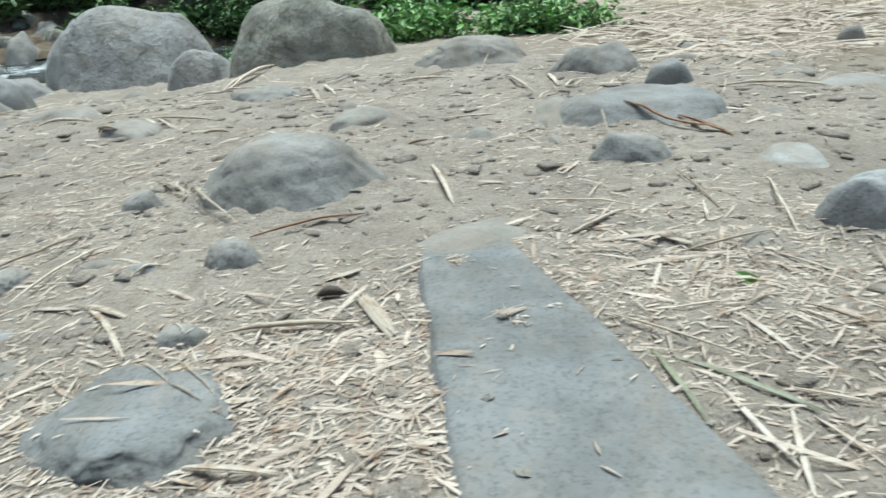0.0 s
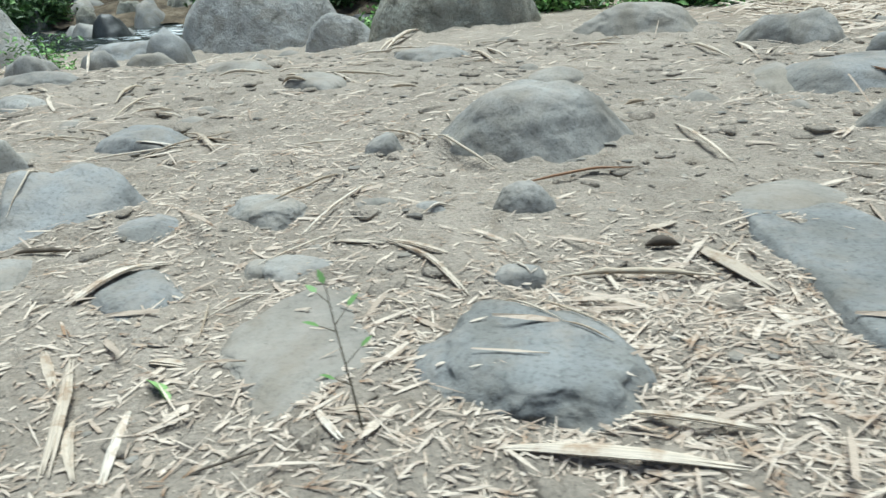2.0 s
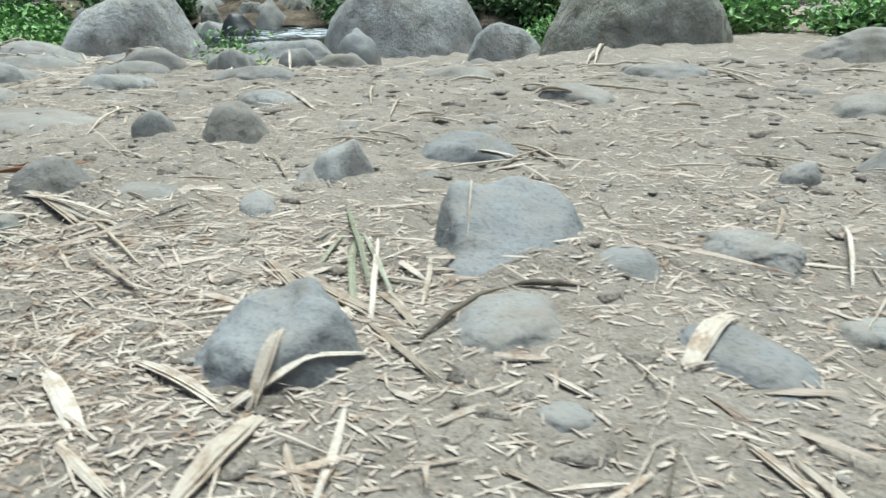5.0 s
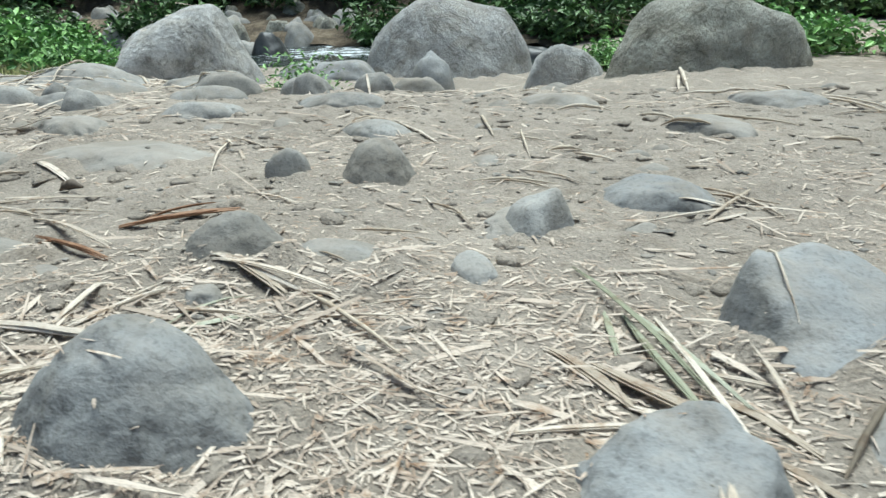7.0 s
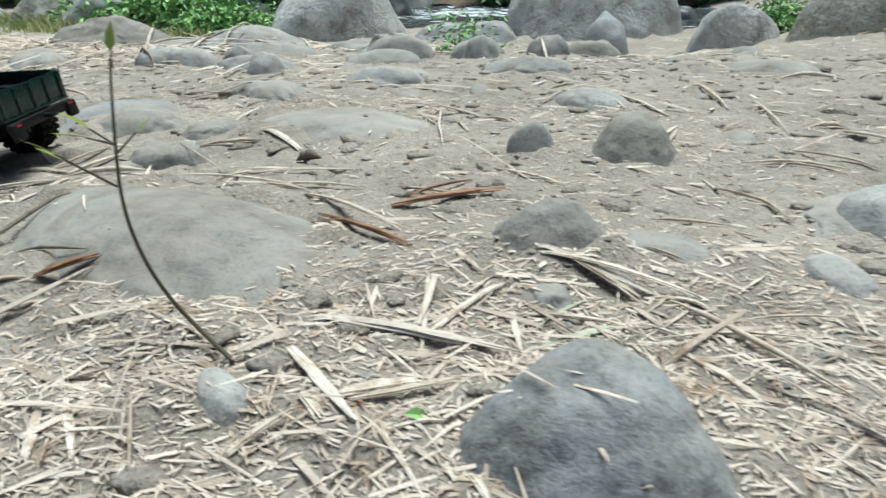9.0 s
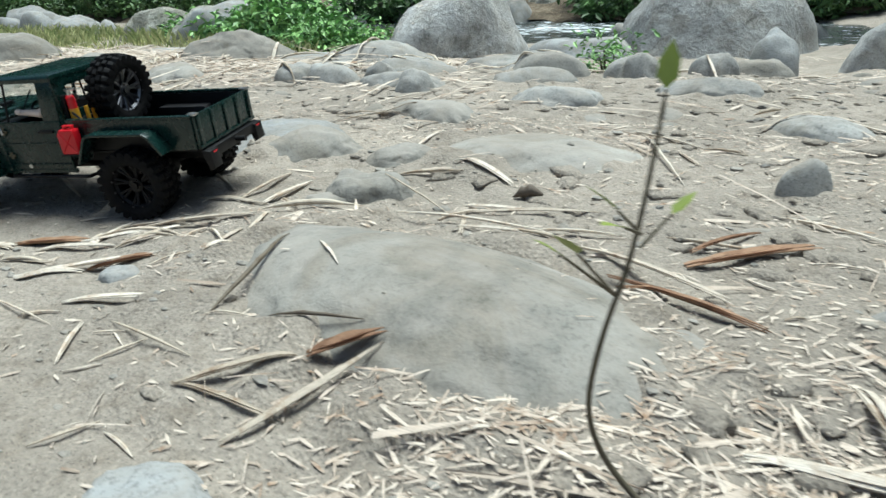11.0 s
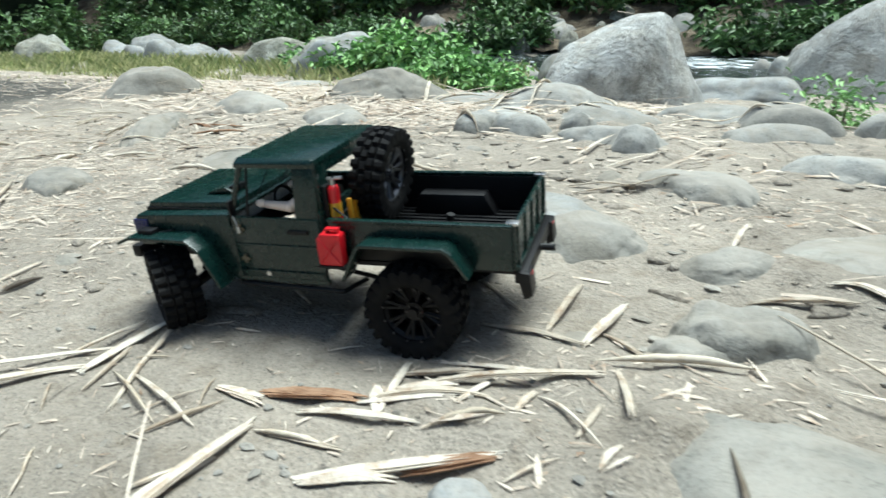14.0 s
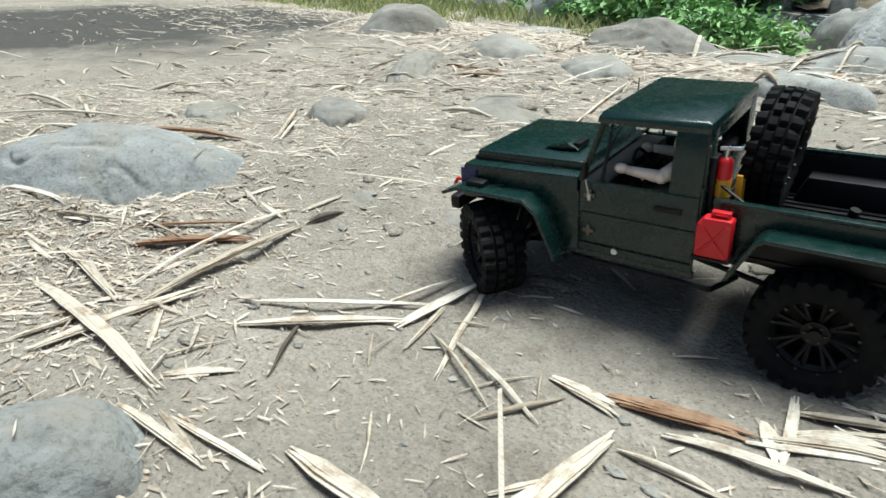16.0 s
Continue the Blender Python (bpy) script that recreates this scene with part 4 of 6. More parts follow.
strip(-2.720, 0.834, -2.628, 0.890, 0.0127, "s", 463)
strip(-2.691, 0.822, -2.507, 0.916, 0.0138, "s", 464)
strip(-2.691, 0.650, -2.535, 0.764, 0.0164, "s", 465)
strip(-2.560, 0.975, -2.547, 1.103, 0.0165, "s", 466)
strip(-2.776, 0.688, -2.683, 0.704, 0.0053, "t", 467)
strip(-2.777, 0.557, -2.792, 0.703, 0.0113, "s", 468)
strip(-2.689, 0.972, -2.548, 0.984, 0.0107, "s", 469)
strip(-2.682, 0.883, -2.570, 0.902, 0.0091, "s", 470)
strip(-1.131, 0.368, -1.114, 0.465, 0.0247, "s", 471)
strip(-1.127, 0.463, -1.122, 0.523, 0.0158, "s", 472)
strip(-1.146, 0.454, -1.058, 0.557, 0.0129, "s", 473)
strip(-1.259, 0.510, -1.142, 0.457, 0.0137, "s", 474)
strip(-1.208, 0.711, -1.074, 0.625, 0.0188, "s", 475)
strip(-1.082, 0.614, -0.989, 0.531, 0.0087, "s", 476)
strip(-1.333, 0.487, -1.224, 0.405, 0.0183, "s", 477)
strip(-1.239, 0.396, -1.167, 0.362, 0.0098, "s", 478)
strip(-1.044, 0.385, -1.058, 0.487, 0.0083, "s", 479)
strip(-1.087, 0.437, -1.047, 0.384, 0.0064, "s", 480)
strip(-0.799, 0.575, -0.740, 0.694, 0.0141, "s", 481)
strip(-1.104, 0.700, -1.030, 0.607, 0.0128, "s", 482)
strip(-1.229, 0.954, -1.091, 0.661, 0.0062, "g", 483)
strip(-1.166, 0.846, -1.065, 0.653, 0.0058, "g", 484)
strip(-1.026, 0.592, -0.955, 0.699, 0.0067, "d", 485)
strip(-0.955, 0.699, -0.874, 0.720, 0.0081, "d", 486)
strip(-1.657, 0.812, -1.485, 0.791, 0.0108, "s", 487)
strip(-0.984, 0.473, -0.934, 0.510, 0.0071, "s", 488)
strip(-1.030, 0.515, -1.002, 0.505, 0.0082, "s", 489)
strip(-0.908, 0.554, -0.870, 0.530, 0.0089, "s", 490)
strip(-0.933, 0.441, -0.899, 0.429, 0.0047, "s", 491)
strip(-0.899, 0.429, -0.841, 0.451, 0.0047, "s", 492)
strip(-0.766, 0.496, -0.724, 0.447, 0.0108, "s", 493)
strip(-1.830, 0.629, -1.618, 0.636, 0.0105, "s", 494)
strip(-1.638, 0.821, -1.541, 0.781, 0.0159, "s", 495)
strip(-1.540, 0.787, -1.473, 0.776, 0.0092, "s", 496)
strip(-1.617, 0.659, -1.546, 0.721, 0.0100, "g", 497)
strip(-1.816, 0.574, -1.716, 0.507, 0.0119, "s", 498)
strip(-1.776, 0.525, -1.743, 0.502, 0.0112, "s", 499)
strip(-1.737, 0.528, -1.659, 0.578, 0.0094, "s", 500)
strip(-1.797, 0.458, -1.768, 0.509, 0.0072, "s", 501)
strip(-2.264, 0.538, -2.175, 0.610, 0.0129, "s", 502)
strip(-2.175, 0.610, -2.117, 0.659, 0.0225, "b", 503)
strip(-2.270, 0.542, -2.148, 0.547, 0.0059, "s", 504)
strip(-2.177, 0.508, -2.113, 0.647, 0.0107, "s", 505)
strip(-1.977, 0.880, -1.800, 0.819, 0.0106, "b", 506)
strip(-1.758, 0.745, -1.709, 0.608, 0.0060, "s", 507)
strip(-1.711, 0.640, -1.678, 0.769, 0.0077, "s", 508)
strip(-1.966, 0.450, -1.928, 0.405, 0.0101, "s", 509)
strip(-1.956, 0.467, -1.895, 0.418, 0.0071, "s", 510)
strip(-2.038, 0.390, -2.011, 0.463, 0.0120, "s", 511)
strip(-2.323, 0.647, -2.375, 0.835, 0.0072, "d", 512)
strip(-1.246, 0.730, -1.166, 0.655, 0.0174, "s", 513)
strip(-1.170, 0.658, -1.096, 0.619, 0.0152, "s", 514)
strip(-1.189, 0.834, -1.177, 0.724, 0.0072, "g", 515)
strip(-1.171, 0.837, -1.100, 0.631, 0.0103, "g", 516)
strip(-1.139, 0.831, -1.076, 0.605, 0.0076, "s", 517)
strip(-1.272, 0.596, -1.138, 0.633, 0.0065, "s", 518)
strip(-1.832, 0.626, -1.656, 0.633, 0.0109, "s", 519)
strip(-1.746, 0.530, -1.689, 0.577, 0.0164, "s", 520)
strip(-1.904, 0.958, -1.760, 1.092, 0.0247, "b", 521)
strip(-1.963, 0.867, -1.812, 0.828, 0.0112, "b", 522)
strip(-2.030, 0.934, -1.842, 0.870, 0.0116, "s", 523)
strip(-1.724, 0.635, -1.751, 0.752, 0.0070, "s", 524)
strip(-1.717, 0.641, -1.687, 0.764, 0.0087, "s", 525)
strip(-1.662, 0.823, -1.528, 0.788, 0.0123, "s", 526)
strip(-1.528, 0.788, -1.371, 0.676, 0.0065, "t", 527)
strip(-1.646, 0.706, -1.533, 0.716, 0.0086, "s", 528)
strip(-0.737, 0.494, -0.654, 0.338, 0.0117, "s", 529)
strip(-0.681, 0.412, -0.630, 0.339, 0.0097, "s", 530)
strip(-0.633, 0.419, -0.609, 0.340, 0.0097, "s", 531)
strip(-0.759, 0.403, -0.700, 0.337, 0.0114, "s", 532)
strip(-0.791, 0.573, -0.733, 0.689, 0.0141, "s", 533)
strip(-0.655, 0.486, -0.613, 0.475, 0.0125, "s", 534)
strip(-0.480, 0.753, -0.398, 0.695, 0.0127, "s", 535)
strip(-0.472, 0.744, -0.368, 0.614, 0.0086, "s", 536)
strip(-0.559, 0.763, -0.479, 0.744, 0.0087, "s", 537)
strip(-0.113, 0.729, -0.057, 0.602, 0.0238, "s", 538)
strip(-0.080, 0.586, -0.068, 0.546, 0.0145, "s", 539)
strip(-0.481, 0.423, -0.445, 0.381, 0.0062, "s", 540)
strip(-0.467, 0.416, -0.438, 0.421, 0.0058, "s", 541)
strip(-0.334, 0.380, -0.162, 0.368, 0.0138, "s", 542)
strip(-0.010, 1.294, 0.024, 1.029, 0.0105, "s", 543)
strip(-0.166, 0.772, -0.112, 0.807, 0.0122, "s", 544)
strip(-0.168, 0.730, -0.127, 0.732, 0.0150, "d", 545)
strip(-0.273, 0.658, -0.102, 0.657, 0.0081, "t", 546)
strip(-0.236, 0.423, -0.145, 0.402, 0.0098, "s", 547)
# loose strips about the open soil
heap = random.Random(61)


def toss(x0, x1, y0, y1, long, seed):
    """One strip somewhere in a stretch of ground, seldom on a rock."""
    for _ in range(8):
        x, y = heap.uniform(x0, x1), heap.uniform(y0, y1)
        if rest(x, y) < soil_at(x, y) + 0.004:
            break
    a, ln = heap.gauss(0.3, 0.8), long * heap.uniform(0.4, 1.1)
    return strip(x, y, x + ln * math.cos(a), y + ln * math.sin(a), long * heap.uniform(0.03, 0.09), heap.choice("sssst"), seed)


for n, (x0, x1, y0, y1, count, long) in enumerate(((-2.3, 0.6, 1.5, 2.9, 40, 0.17), (-4.6, -3.3, 1.1, 2.2, 22, 0.17), (-3.7, -2.3, 0.42, 0.85, 25, 0.05), (-2.0, 0.5, 0.5, 1.3, 40, 0.05))):
    for k in range(count):
        toss(x0, x1, y0, y1, long, 1000 + 100 * n + k)
# and heaped past counting at the boulder's foot and on the slope
for n, (x0, x1, y0, y1, count, long, words) in enumerate(((-4.5, -3.0, 2.35, 3.05, 110, 0.24, "pale dry bamboo sheaths heaped at the boulder's foot"), (-3.6, -2.5, 2.3, 2.8, 30, 0.22, "pale dry bamboo sheaths heaped between low stones"), (-5.9, -4.4, 2.2, 3.6, 70, 0.26, "pale dry bamboo sheaths strewn before the grass"), (0.7, 2.6, 2.7, 4.2, 110, 0.32, "pale dry bamboo sheaths heaped on the slope"), (-5.4, -4.0, 0.35, 1.7, 60, 0.17, "pale dry bamboo strips strewn beside the dark soil"))):
    verts, faces = [], []
    for k in range(count):
        ob = toss(x0, x1, y0, y1, long, 2000 + 200 * n + k)
        o, place, me = len(verts), ob.matrix_basis.copy(), ob.data
        verts += [place @ v.co for v in me.vertices]
        faces += [tuple(i + o for i in p.vertices) for p in me.polygons]
        bpy.data.objects.remove(ob)
        bpy.data.meshes.remove(me)
    tagged(new("straw_heap", mesh_of("straw_heap", verts, faces, HEAPED)), words, "dry leaves", kind="stuff")


# ---- the model truck, parked ----
def paint_material(name, colour, rough, flake=0.12, dust=0.25, metal=0.0):
    m = Mat(name, rough, metal)
    c = m.mix(flake, colour, m.ramp(m.noise(55, 5, 0.7), (0.3, 0.35), (0.7, 1.6)), "MULTIPLY")
    film = m.maths("MULTIPLY", m.ramp(m.noise(24, 6, 0.7), (0.45, 0.0), (0.8, 1.0)), dust)
    c = m.mix(film, c, (0.16, 0.15, 0.125))
    r = m.ramp(m.noise(70, 4, 0.6), (0.3, max(0.05, rough - 0.05)), (0.7, min(1.0, rough + 0.08)))
    return m.done(c, m.noise(420, 2, 0.6), 0.12, 0.0006, r)


GREEN = paint_material("dark_green_paint", (0.0050, 0.0205, 0.0172), 0.25, flake=0.05, dust=0.012)
BLACK = paint_material("black_plastic", (0.004, 0.004, 0.005), 0.45, dust=0.05)
RUBBER = paint_material("tyre_rubber", (0.006, 0.006, 0.0065), 0.75, dust=0.05)
for dull, shine in ((BLACK, 0.3), (RUBBER, 0.15)):
    dull.node_tree.nodes["Principled BSDF"].inputs["Specular IOR Level"].default_value = shine
RED = paint_material("red_plastic", (0.60, 0.006, 0.016), 0.35, dust=0.06)
YELLOW = paint_material("yellow_paint", (0.62, 0.33, 0.02), 0.4, dust=0.06)
STEEL = paint_material("bare_steel", (0.55, 0.55, 0.55), 0.3, dust=0.1, metal=1.0)
RIM = paint_material("satin_rim", (0.22, 0.22, 0.23), 0.35, dust=0.1, metal=1.0)
BOLT_METAL = paint_material("dark_bolt", (0.07, 0.07, 0.075), 0.4, dust=0.1, metal=1.0)
BLUE = paint_material("blue_plastic", (0.012, 0.018, 0.10), 0.3, dust=0.05)
SKIN = paint_material("flesh_coloured_vinyl", (0.78, 0.64, 0.54), 0.55, dust=0.05)
BRASS = paint_material("dull_brass", (0.13, 0.105, 0.06), 0.45, dust=0.1)
LAMP = paint_material("lamp_lens", (0.75, 0.77, 0.78), 0.15, dust=0.05)
glass = Mat("clear_glass", 0.02)
glass.b.inputs["Transmission Weight"].default_value = 1.0
GLASS = glass.done((0.9, 0.95, 0.94))


def box(bm, lo, hi, bevel=0.0015):
    made = bmesh.ops.create_cube(bm, size=1.0)["verts"]
    for v in made:
        v.co = Vector([(a + b) / 2 + c * (b - a) for a, b, c in zip(lo, hi, v.co)])
    if bevel:
        edges = list({e for v in made for e in v.link_edges})
        bmesh.ops.bevel(bm, geom=edges, offset=bevel, segments=2, affect="EDGES", profile=0.6)
    return bm


def prism(bm, profile, y0, y1, bevel=0.0012):
    """A side profile of (x, z) points pulled from y0 to y1."""
    a = [bm.verts.new((x, y0, z)) for x, z in profile]
    b = [bm.verts.new((x, y1, z)) for x, z in profile]
    n = len(profile)
    faces = [bm.faces.new(a), bm.faces.new(b[::-1])]
    faces += [bm.faces.new((a[i], b[i], b[(i + 1) % n], a[(i + 1) % n])) for i in range(n)]
    bmesh.ops.recalc_face_normals(bm, faces=faces)
    if bevel:
        bmesh.ops.bevel(bm, geom=list({e for f in faces for e in f.edges}), offset=bevel, segments=2, affect="EDGES", profile=0.6)
    return bm


def rod(bm, a, b, r, r2=None, sides=10):
    a, b = Vector(a), Vector(b)
    m = Matrix.Translation((a + b) / 2) @ (b - a).to_track_quat("Z", "Y").to_matrix().to_4x4()
    bmesh.ops.create_cone(bm, cap_ends=True, segments=sides, radius1=r, radius2=r if r2 is None else r2, depth=(b - a).length, matrix=m)
    return bm


def lathe(bm, profile, sides=36):
    """A closed profile of (radius, y) points turned round the y axis."""
    rings = [[bm.verts.new((r * math.cos(2 * math.pi * i / sides), y, r * math.sin(2 * math.pi * i / sides))) for r, y in profile] for i in range(sides)]
    n = len(profile)
    faces = [bm.faces.new((rings[i][j], rings[(i + 1) % sides][j], rings[(i + 1) % sides][(j + 1) % n], rings[i][(j + 1) % n])) for i in range(sides) for j in range(n)]
    bmesh.ops.recalc_face_normals(bm, faces=faces)
    return bm


def part(name, bm, material, parent, label="", at=None):
    me = bpy.data.meshes.new(name)
    bm.to_mesh(me)
    bm.free()
    me.materials.append(material)
    me.polygons.foreach_set("use_smooth", [True] * len(me.polygons))
    me.set_sharp_from_angle(angle=radians(35))
    ob = new(name, me)
    ob.parent = parent
    if at is not None:
        ob.matrix_basis = at
    return tagged(ob, label) if label else ob


WB, TYRE, WIDE, TRACK = 0.165, 0.0575, 0.048, 0.094


def tyre_mesh():
    """A tyre turned as one skin, its tread stepped into lugs in three rows."""
    bm, R, h, lugs, per = bmesh.new(), TYRE, WIDE / 2, 24, 6
    rows = [(-1.0, "o"), (-0.53, "o"), (-0.50, "g"), (-0.44, "g"), (-0.41, "m"), (-0.05, "m"), (-0.03, "g"), (0.03, "g"), (0.05, "n"), (0.41, "n"), (0.44, "g"), (0.50, "g"), (0.53, "o"), (1.0, "o")]
    sides = lugs * per
    rings = []
    for i in range(sides):
        a = 2 * math.pi * i / sides
        ring = [(0.034, -h * 0.8), (0.040, -h), (R - 0.013, -h * 1.02)]
        for k, (v, row) in enumerate(rows):
            slot = (i + (3 if row == "m" else 1 if row == "n" else round(2 * abs(v)))) % per
            up = row != "g" and slot < 4
            ring.append((R - (0.0 if up else 0.005) - 0.002 * v * v, v * h * (1.03 if up and row == "o" else 0.96)))
        ring += [(R - 0.013, h * 1.02), (0.040, h), (0.034, h * 0.8)]
        rings.append([bm.verts.new((r * math.cos(a), y, r * math.sin(a))) for r, y in ring])
    n = len(rings[0])
    faces = [bm.faces.new((rings[i][j], rings[(i + 1) % sides][j], rings[(i + 1) % sides][(j + 1) % n], rings[i][(j + 1) % n])) for i in range(sides) for j in range(n)]
    bmesh.ops.recalc_face_normals(bm, faces=faces)
    return bm


def rim_mesh(spoke_in=0.010):
    bm, h = bmesh.new(), WIDE / 2
    lathe(bm, [(0.036, -h * 0.78), (0.0385, -h * 0.92), (0.0395, -h * 0.9), (0.037, -h * 0.6), (0.037, h * 0.6), (0.0395, h * 0.9), (0.0385, h * 0.92), (0.036, h * 0.78), (0.031, h * 0.5), (0.031, -h * 0.5)], 32)
    for i in range(8):
        a = 2 * math.pi * i / 8
        for s in (-1, 1):
            q = a + s * 0.13
            rod(bm, (0.010 * math.cos(a), h * 0.30, 0.010 * math.sin(a)), (0.034 * math.cos(q), h * 0.55, 0.034 * math.sin(q)), 0.0021, 0.0026, 6)
    rod(bm, (0, -h * 0.2, 0), (0, h * 0.48, 0), 0.0115, sides=20)
    rod(bm, (0, h * 0.48, 0), (0, h * 0.68, 0), 0.006, sides=8)
    rod(bm, (0, -h * 0.4, 0), (0, -h * 0.35, 0), 0.033, sides=24)
    return bm


def bolt_mesh():
    me = bpy.data.meshes.new("bolt")
    bm = rod(bmesh.new(), (0, -0.0012, 0), (0, 0.0012, 0), 0.0014, sides=6)
    bm.to_mesh(me)
    bm.free()
    me.materials.append(BOLT_METAL)
    return me


BOLT = bolt_mesh()


def wheel(parent, at, name="wheel", rim=None):
    w = new(name)
    w.parent = parent
    w.matrix_basis = at
    part("tyre", tyre_mesh(), RUBBER, w, "black off-road tyre with chunky tread blocks")
    part("rim", rim_mesh(), rim or BLACK, w)
    for count, r, y in ((12, 0.0335, WIDE * 0.43), (6, 0.008, WIDE * 0.25)):
        for i in range(count):
            a = 2 * math.pi * (i + 0.5) / count
            bolt = new("bolt", BOLT)
            bolt.parent = w
            bolt.matrix_basis = Matrix.Translation((r * math.cos(a), y, r * math.sin(a)))
    return w


def flare(profile_out, y0, y1, thick=0.004):
    """A bent wheel-arch strip: its line of (x, z) points, given a thickness."""
    bm = bmesh.new()
    pts = [Vector((x, 0, z)) for x, z in profile_out]
    inner = []
    for i, p in enumerate(pts):
        d = (pts[min(i + 1, len(pts) - 1)] - pts[max(i - 1, 0)]).normalized()
        inner.append(p + Vector((d.z, 0, -d.x)) * thick)
    loop = [(p.x, p.z) for p in pts] + [(p.x, p.z) for p in inner[::-1]]
    return prism(bm, loop, y0, y1, 0.001)


def build_truck(at):
    t = new("model_truck")
    t.matrix_basis = at
    tagged(t, "dark green scale model pickup truck with big black tyres, parked", "model truck")
    HW, BELT = 0.091, 0.163
    # bonnet and nose
    bm = prism(bmesh.new(), [(0.226, 0.118), (0.228, 0.150), (0.222, 0.1605), (0.076, 0.166), (0.076, 0.118)], -HW, HW, 0.003)
    part("nose", bm, GREEN, t)
    bm = bmesh.new()
    box(bm, (0.080, -0.072, 0.160), (0.217, 0.072, 0.171), 0.004)
    for v in bm.verts:
        if v.co.z > 0.166:
            v.co.z += 0.0045 * (1 - (v.co.y / 0.075) ** 2) + (0.217 - v.co.x) * 0.03
    hood = part("bonnet", bm, GREEN, t)
    bm = prism(bmesh.new(), [(0.142, 0.176), (0.112, 0.1845), (0.098, 0.178)], 0.014, 0.046, 0.001)
    part("air_scoop", bm, GREEN, hood, "raised bonnet scoop")
    part("scoop_opening", box(bmesh.new(), (0.0985, 0.018, 0.178), (0.1075, 0.042, 0.1845), 0.0005), BLACK, hood, "black scoop mouth")
    part("bonnet_gap", box(bmesh.new(), (0.079, -0.0745, 0.1605), (0.2185, 0.0745, 0.1655), 0.0008), BLACK, hood, "dark bonnet shut line")
    part("grille", box(bmesh.new(), (0.224, -0.07, 0.118), (0.2305, 0.07, 0.152), 0.002), BLACK, t, "black plastic grille")
    for s in (-1, 1):
        part("headlight", rod(bmesh.new(), (0.226, s * 0.055, 0.138), (0.234, s * 0.055, 0.138), 0.012, sides=20), LAMP, t, "round clear headlight")
        part("corner_panel", box(bmesh.new(), (0.205, s * HW - 0.0015, 0.124), (0.2275, s * HW + 0.0015, 0.155), 0.001), BLUE, t, "dark blue corner panel")
        lamp = part("side_lamp", box(bmesh.new(), (0.186, s * 0.093, 0.1365), (0.210, s * 0.108, 0.1465), 0.003), BLACK, t, "small black lamp on the wing")
        part("bracket", rod(bmesh.new(), (0.188, s * 0.098, 0.139), (0.166, s * 0.093, 0.142), 0.0014), BLACK, lamp)
        # lower body sides
        bm = prism(bmesh.new(), [(0.228, 0.122), (0.228, 0.150), (0.074, 0.150), (0.074, 0.079), (0.098, 0.079), (0.122, 0.122)], s * (HW - 0.006), s * (HW - 0.0005), 0.001)
        part("wing", bm, GREEN, t)
        bm = flare([(0.236, 0.1285), (0.216, 0.1365), (0.128, 0.1365), (0.113, 0.124), (0.090, 0.074)], s * (HW - 0.001), s * 0.119)
        part("wheel_arch", bm, GREEN, t)
        bm = flare([(-0.086, 0.100), (-0.108, 0.142), (-0.116, 0.147), (-0.214, 0.147), (-0.224, 0.141), (-0.243, 0.113)], s * (HW - 0.001), s * 0.119, -0.004)
        part("wheel_arch", bm, GREEN, t)
        # door, with its crease, handle and hinges
        bm = prism(bmesh.new(), [(0.0725, 0.083), (0.0725, 0.1635), (-0.0505, 0.1635), (-0.0505, 0.083)], s * (HW - 0.005), s * (HW + 0.001), 0.0012)
        door = part("door", bm, GREEN, t)
        part("crease", box(bmesh.new(), (-0.049, s * (HW + 0.001) - 0.0012, 0.1255), (0.071, s * (HW + 0.001) + 0.0020, 0.1290), 0.0012), GREEN, door)
        part("sill_rib", box(bmesh.new(), (-0.049, s * (HW + 0.001) - 0.0012, 0.0900), (0.071, s * (HW + 0.001) + 0.0020, 0.0930), 0.0012), GREEN, door)
        bm = bmesh.new()
        box(bm, (-0.036, s * (HW + 0.002) - 0.002, 0.1445), (-0.008, s * (HW + 0.002) + 0.003, 0.1495), 0.0015)
        part("handle", bm, BLACK, door, "black door handle")
        for z in (0.148, 0.108):
            bm = bmesh.new()
            box(bm, (0.059, s * (HW + 0.002) - 0.0015, z - 0.006), (0.063, s * (HW + 0.002) + 0.0015, z + 0.006), 0.0005)
            box(bm, (0.055, s * (HW + 0.002) - 0.0012, z - 0.002), (0.067, s * (HW + 0.002) + 0.0012, z + 0.002), 0.0005)
            part("hinge", bm, BRASS, door, "dull brass door hinge")
        part("body_pin", rod(bmesh.new(), (0.030, s * HW, 0.0895), (0.030, s * (HW + 0.004), 0.0895), 0.0035, sides=14), STEEL, door, "bright round body pin")
        part("sill", box(bmesh.new(), (-0.052, s * HW - 0.006, 0.0755), (0.086, s * HW - 0.0005, 0.0825), 0.0015), GREEN, t)
        bm = bmesh.new()
        rod(bm, (0.078, s * 0.088, 0.070), (-0.070, s * 0.088, 0.068), 0.0030)
        rod(bm, (0.078, s * 0.088, 0.070), (0.094, s * 0.066, 0.072), 0.0030)
        rod(bm, (-0.070, s * 0.088, 0.068), (-0.086, s * 0.056, 0.070), 0.0030)
        part("side_step", bm, BLACK, t, "black tubular side step")
        # window frame
        lean = 0.009
        bm = bmesh.new()
        rod(bm, (0.073, s * (HW - 0.003), BELT), (0.054, s * (HW - lean - 0.003), 0.224), 0.0036, sides=8)
        part("front_pillar", bm, GREEN, t)
        part("vent_bar", rod(bmesh.new(), (0.050, s * (HW - 0.004), BELT), (0.045, s * (HW - lean - 0.004), 0.223), 0.0017, sides=8), BLACK, t, "thin black vent bar")
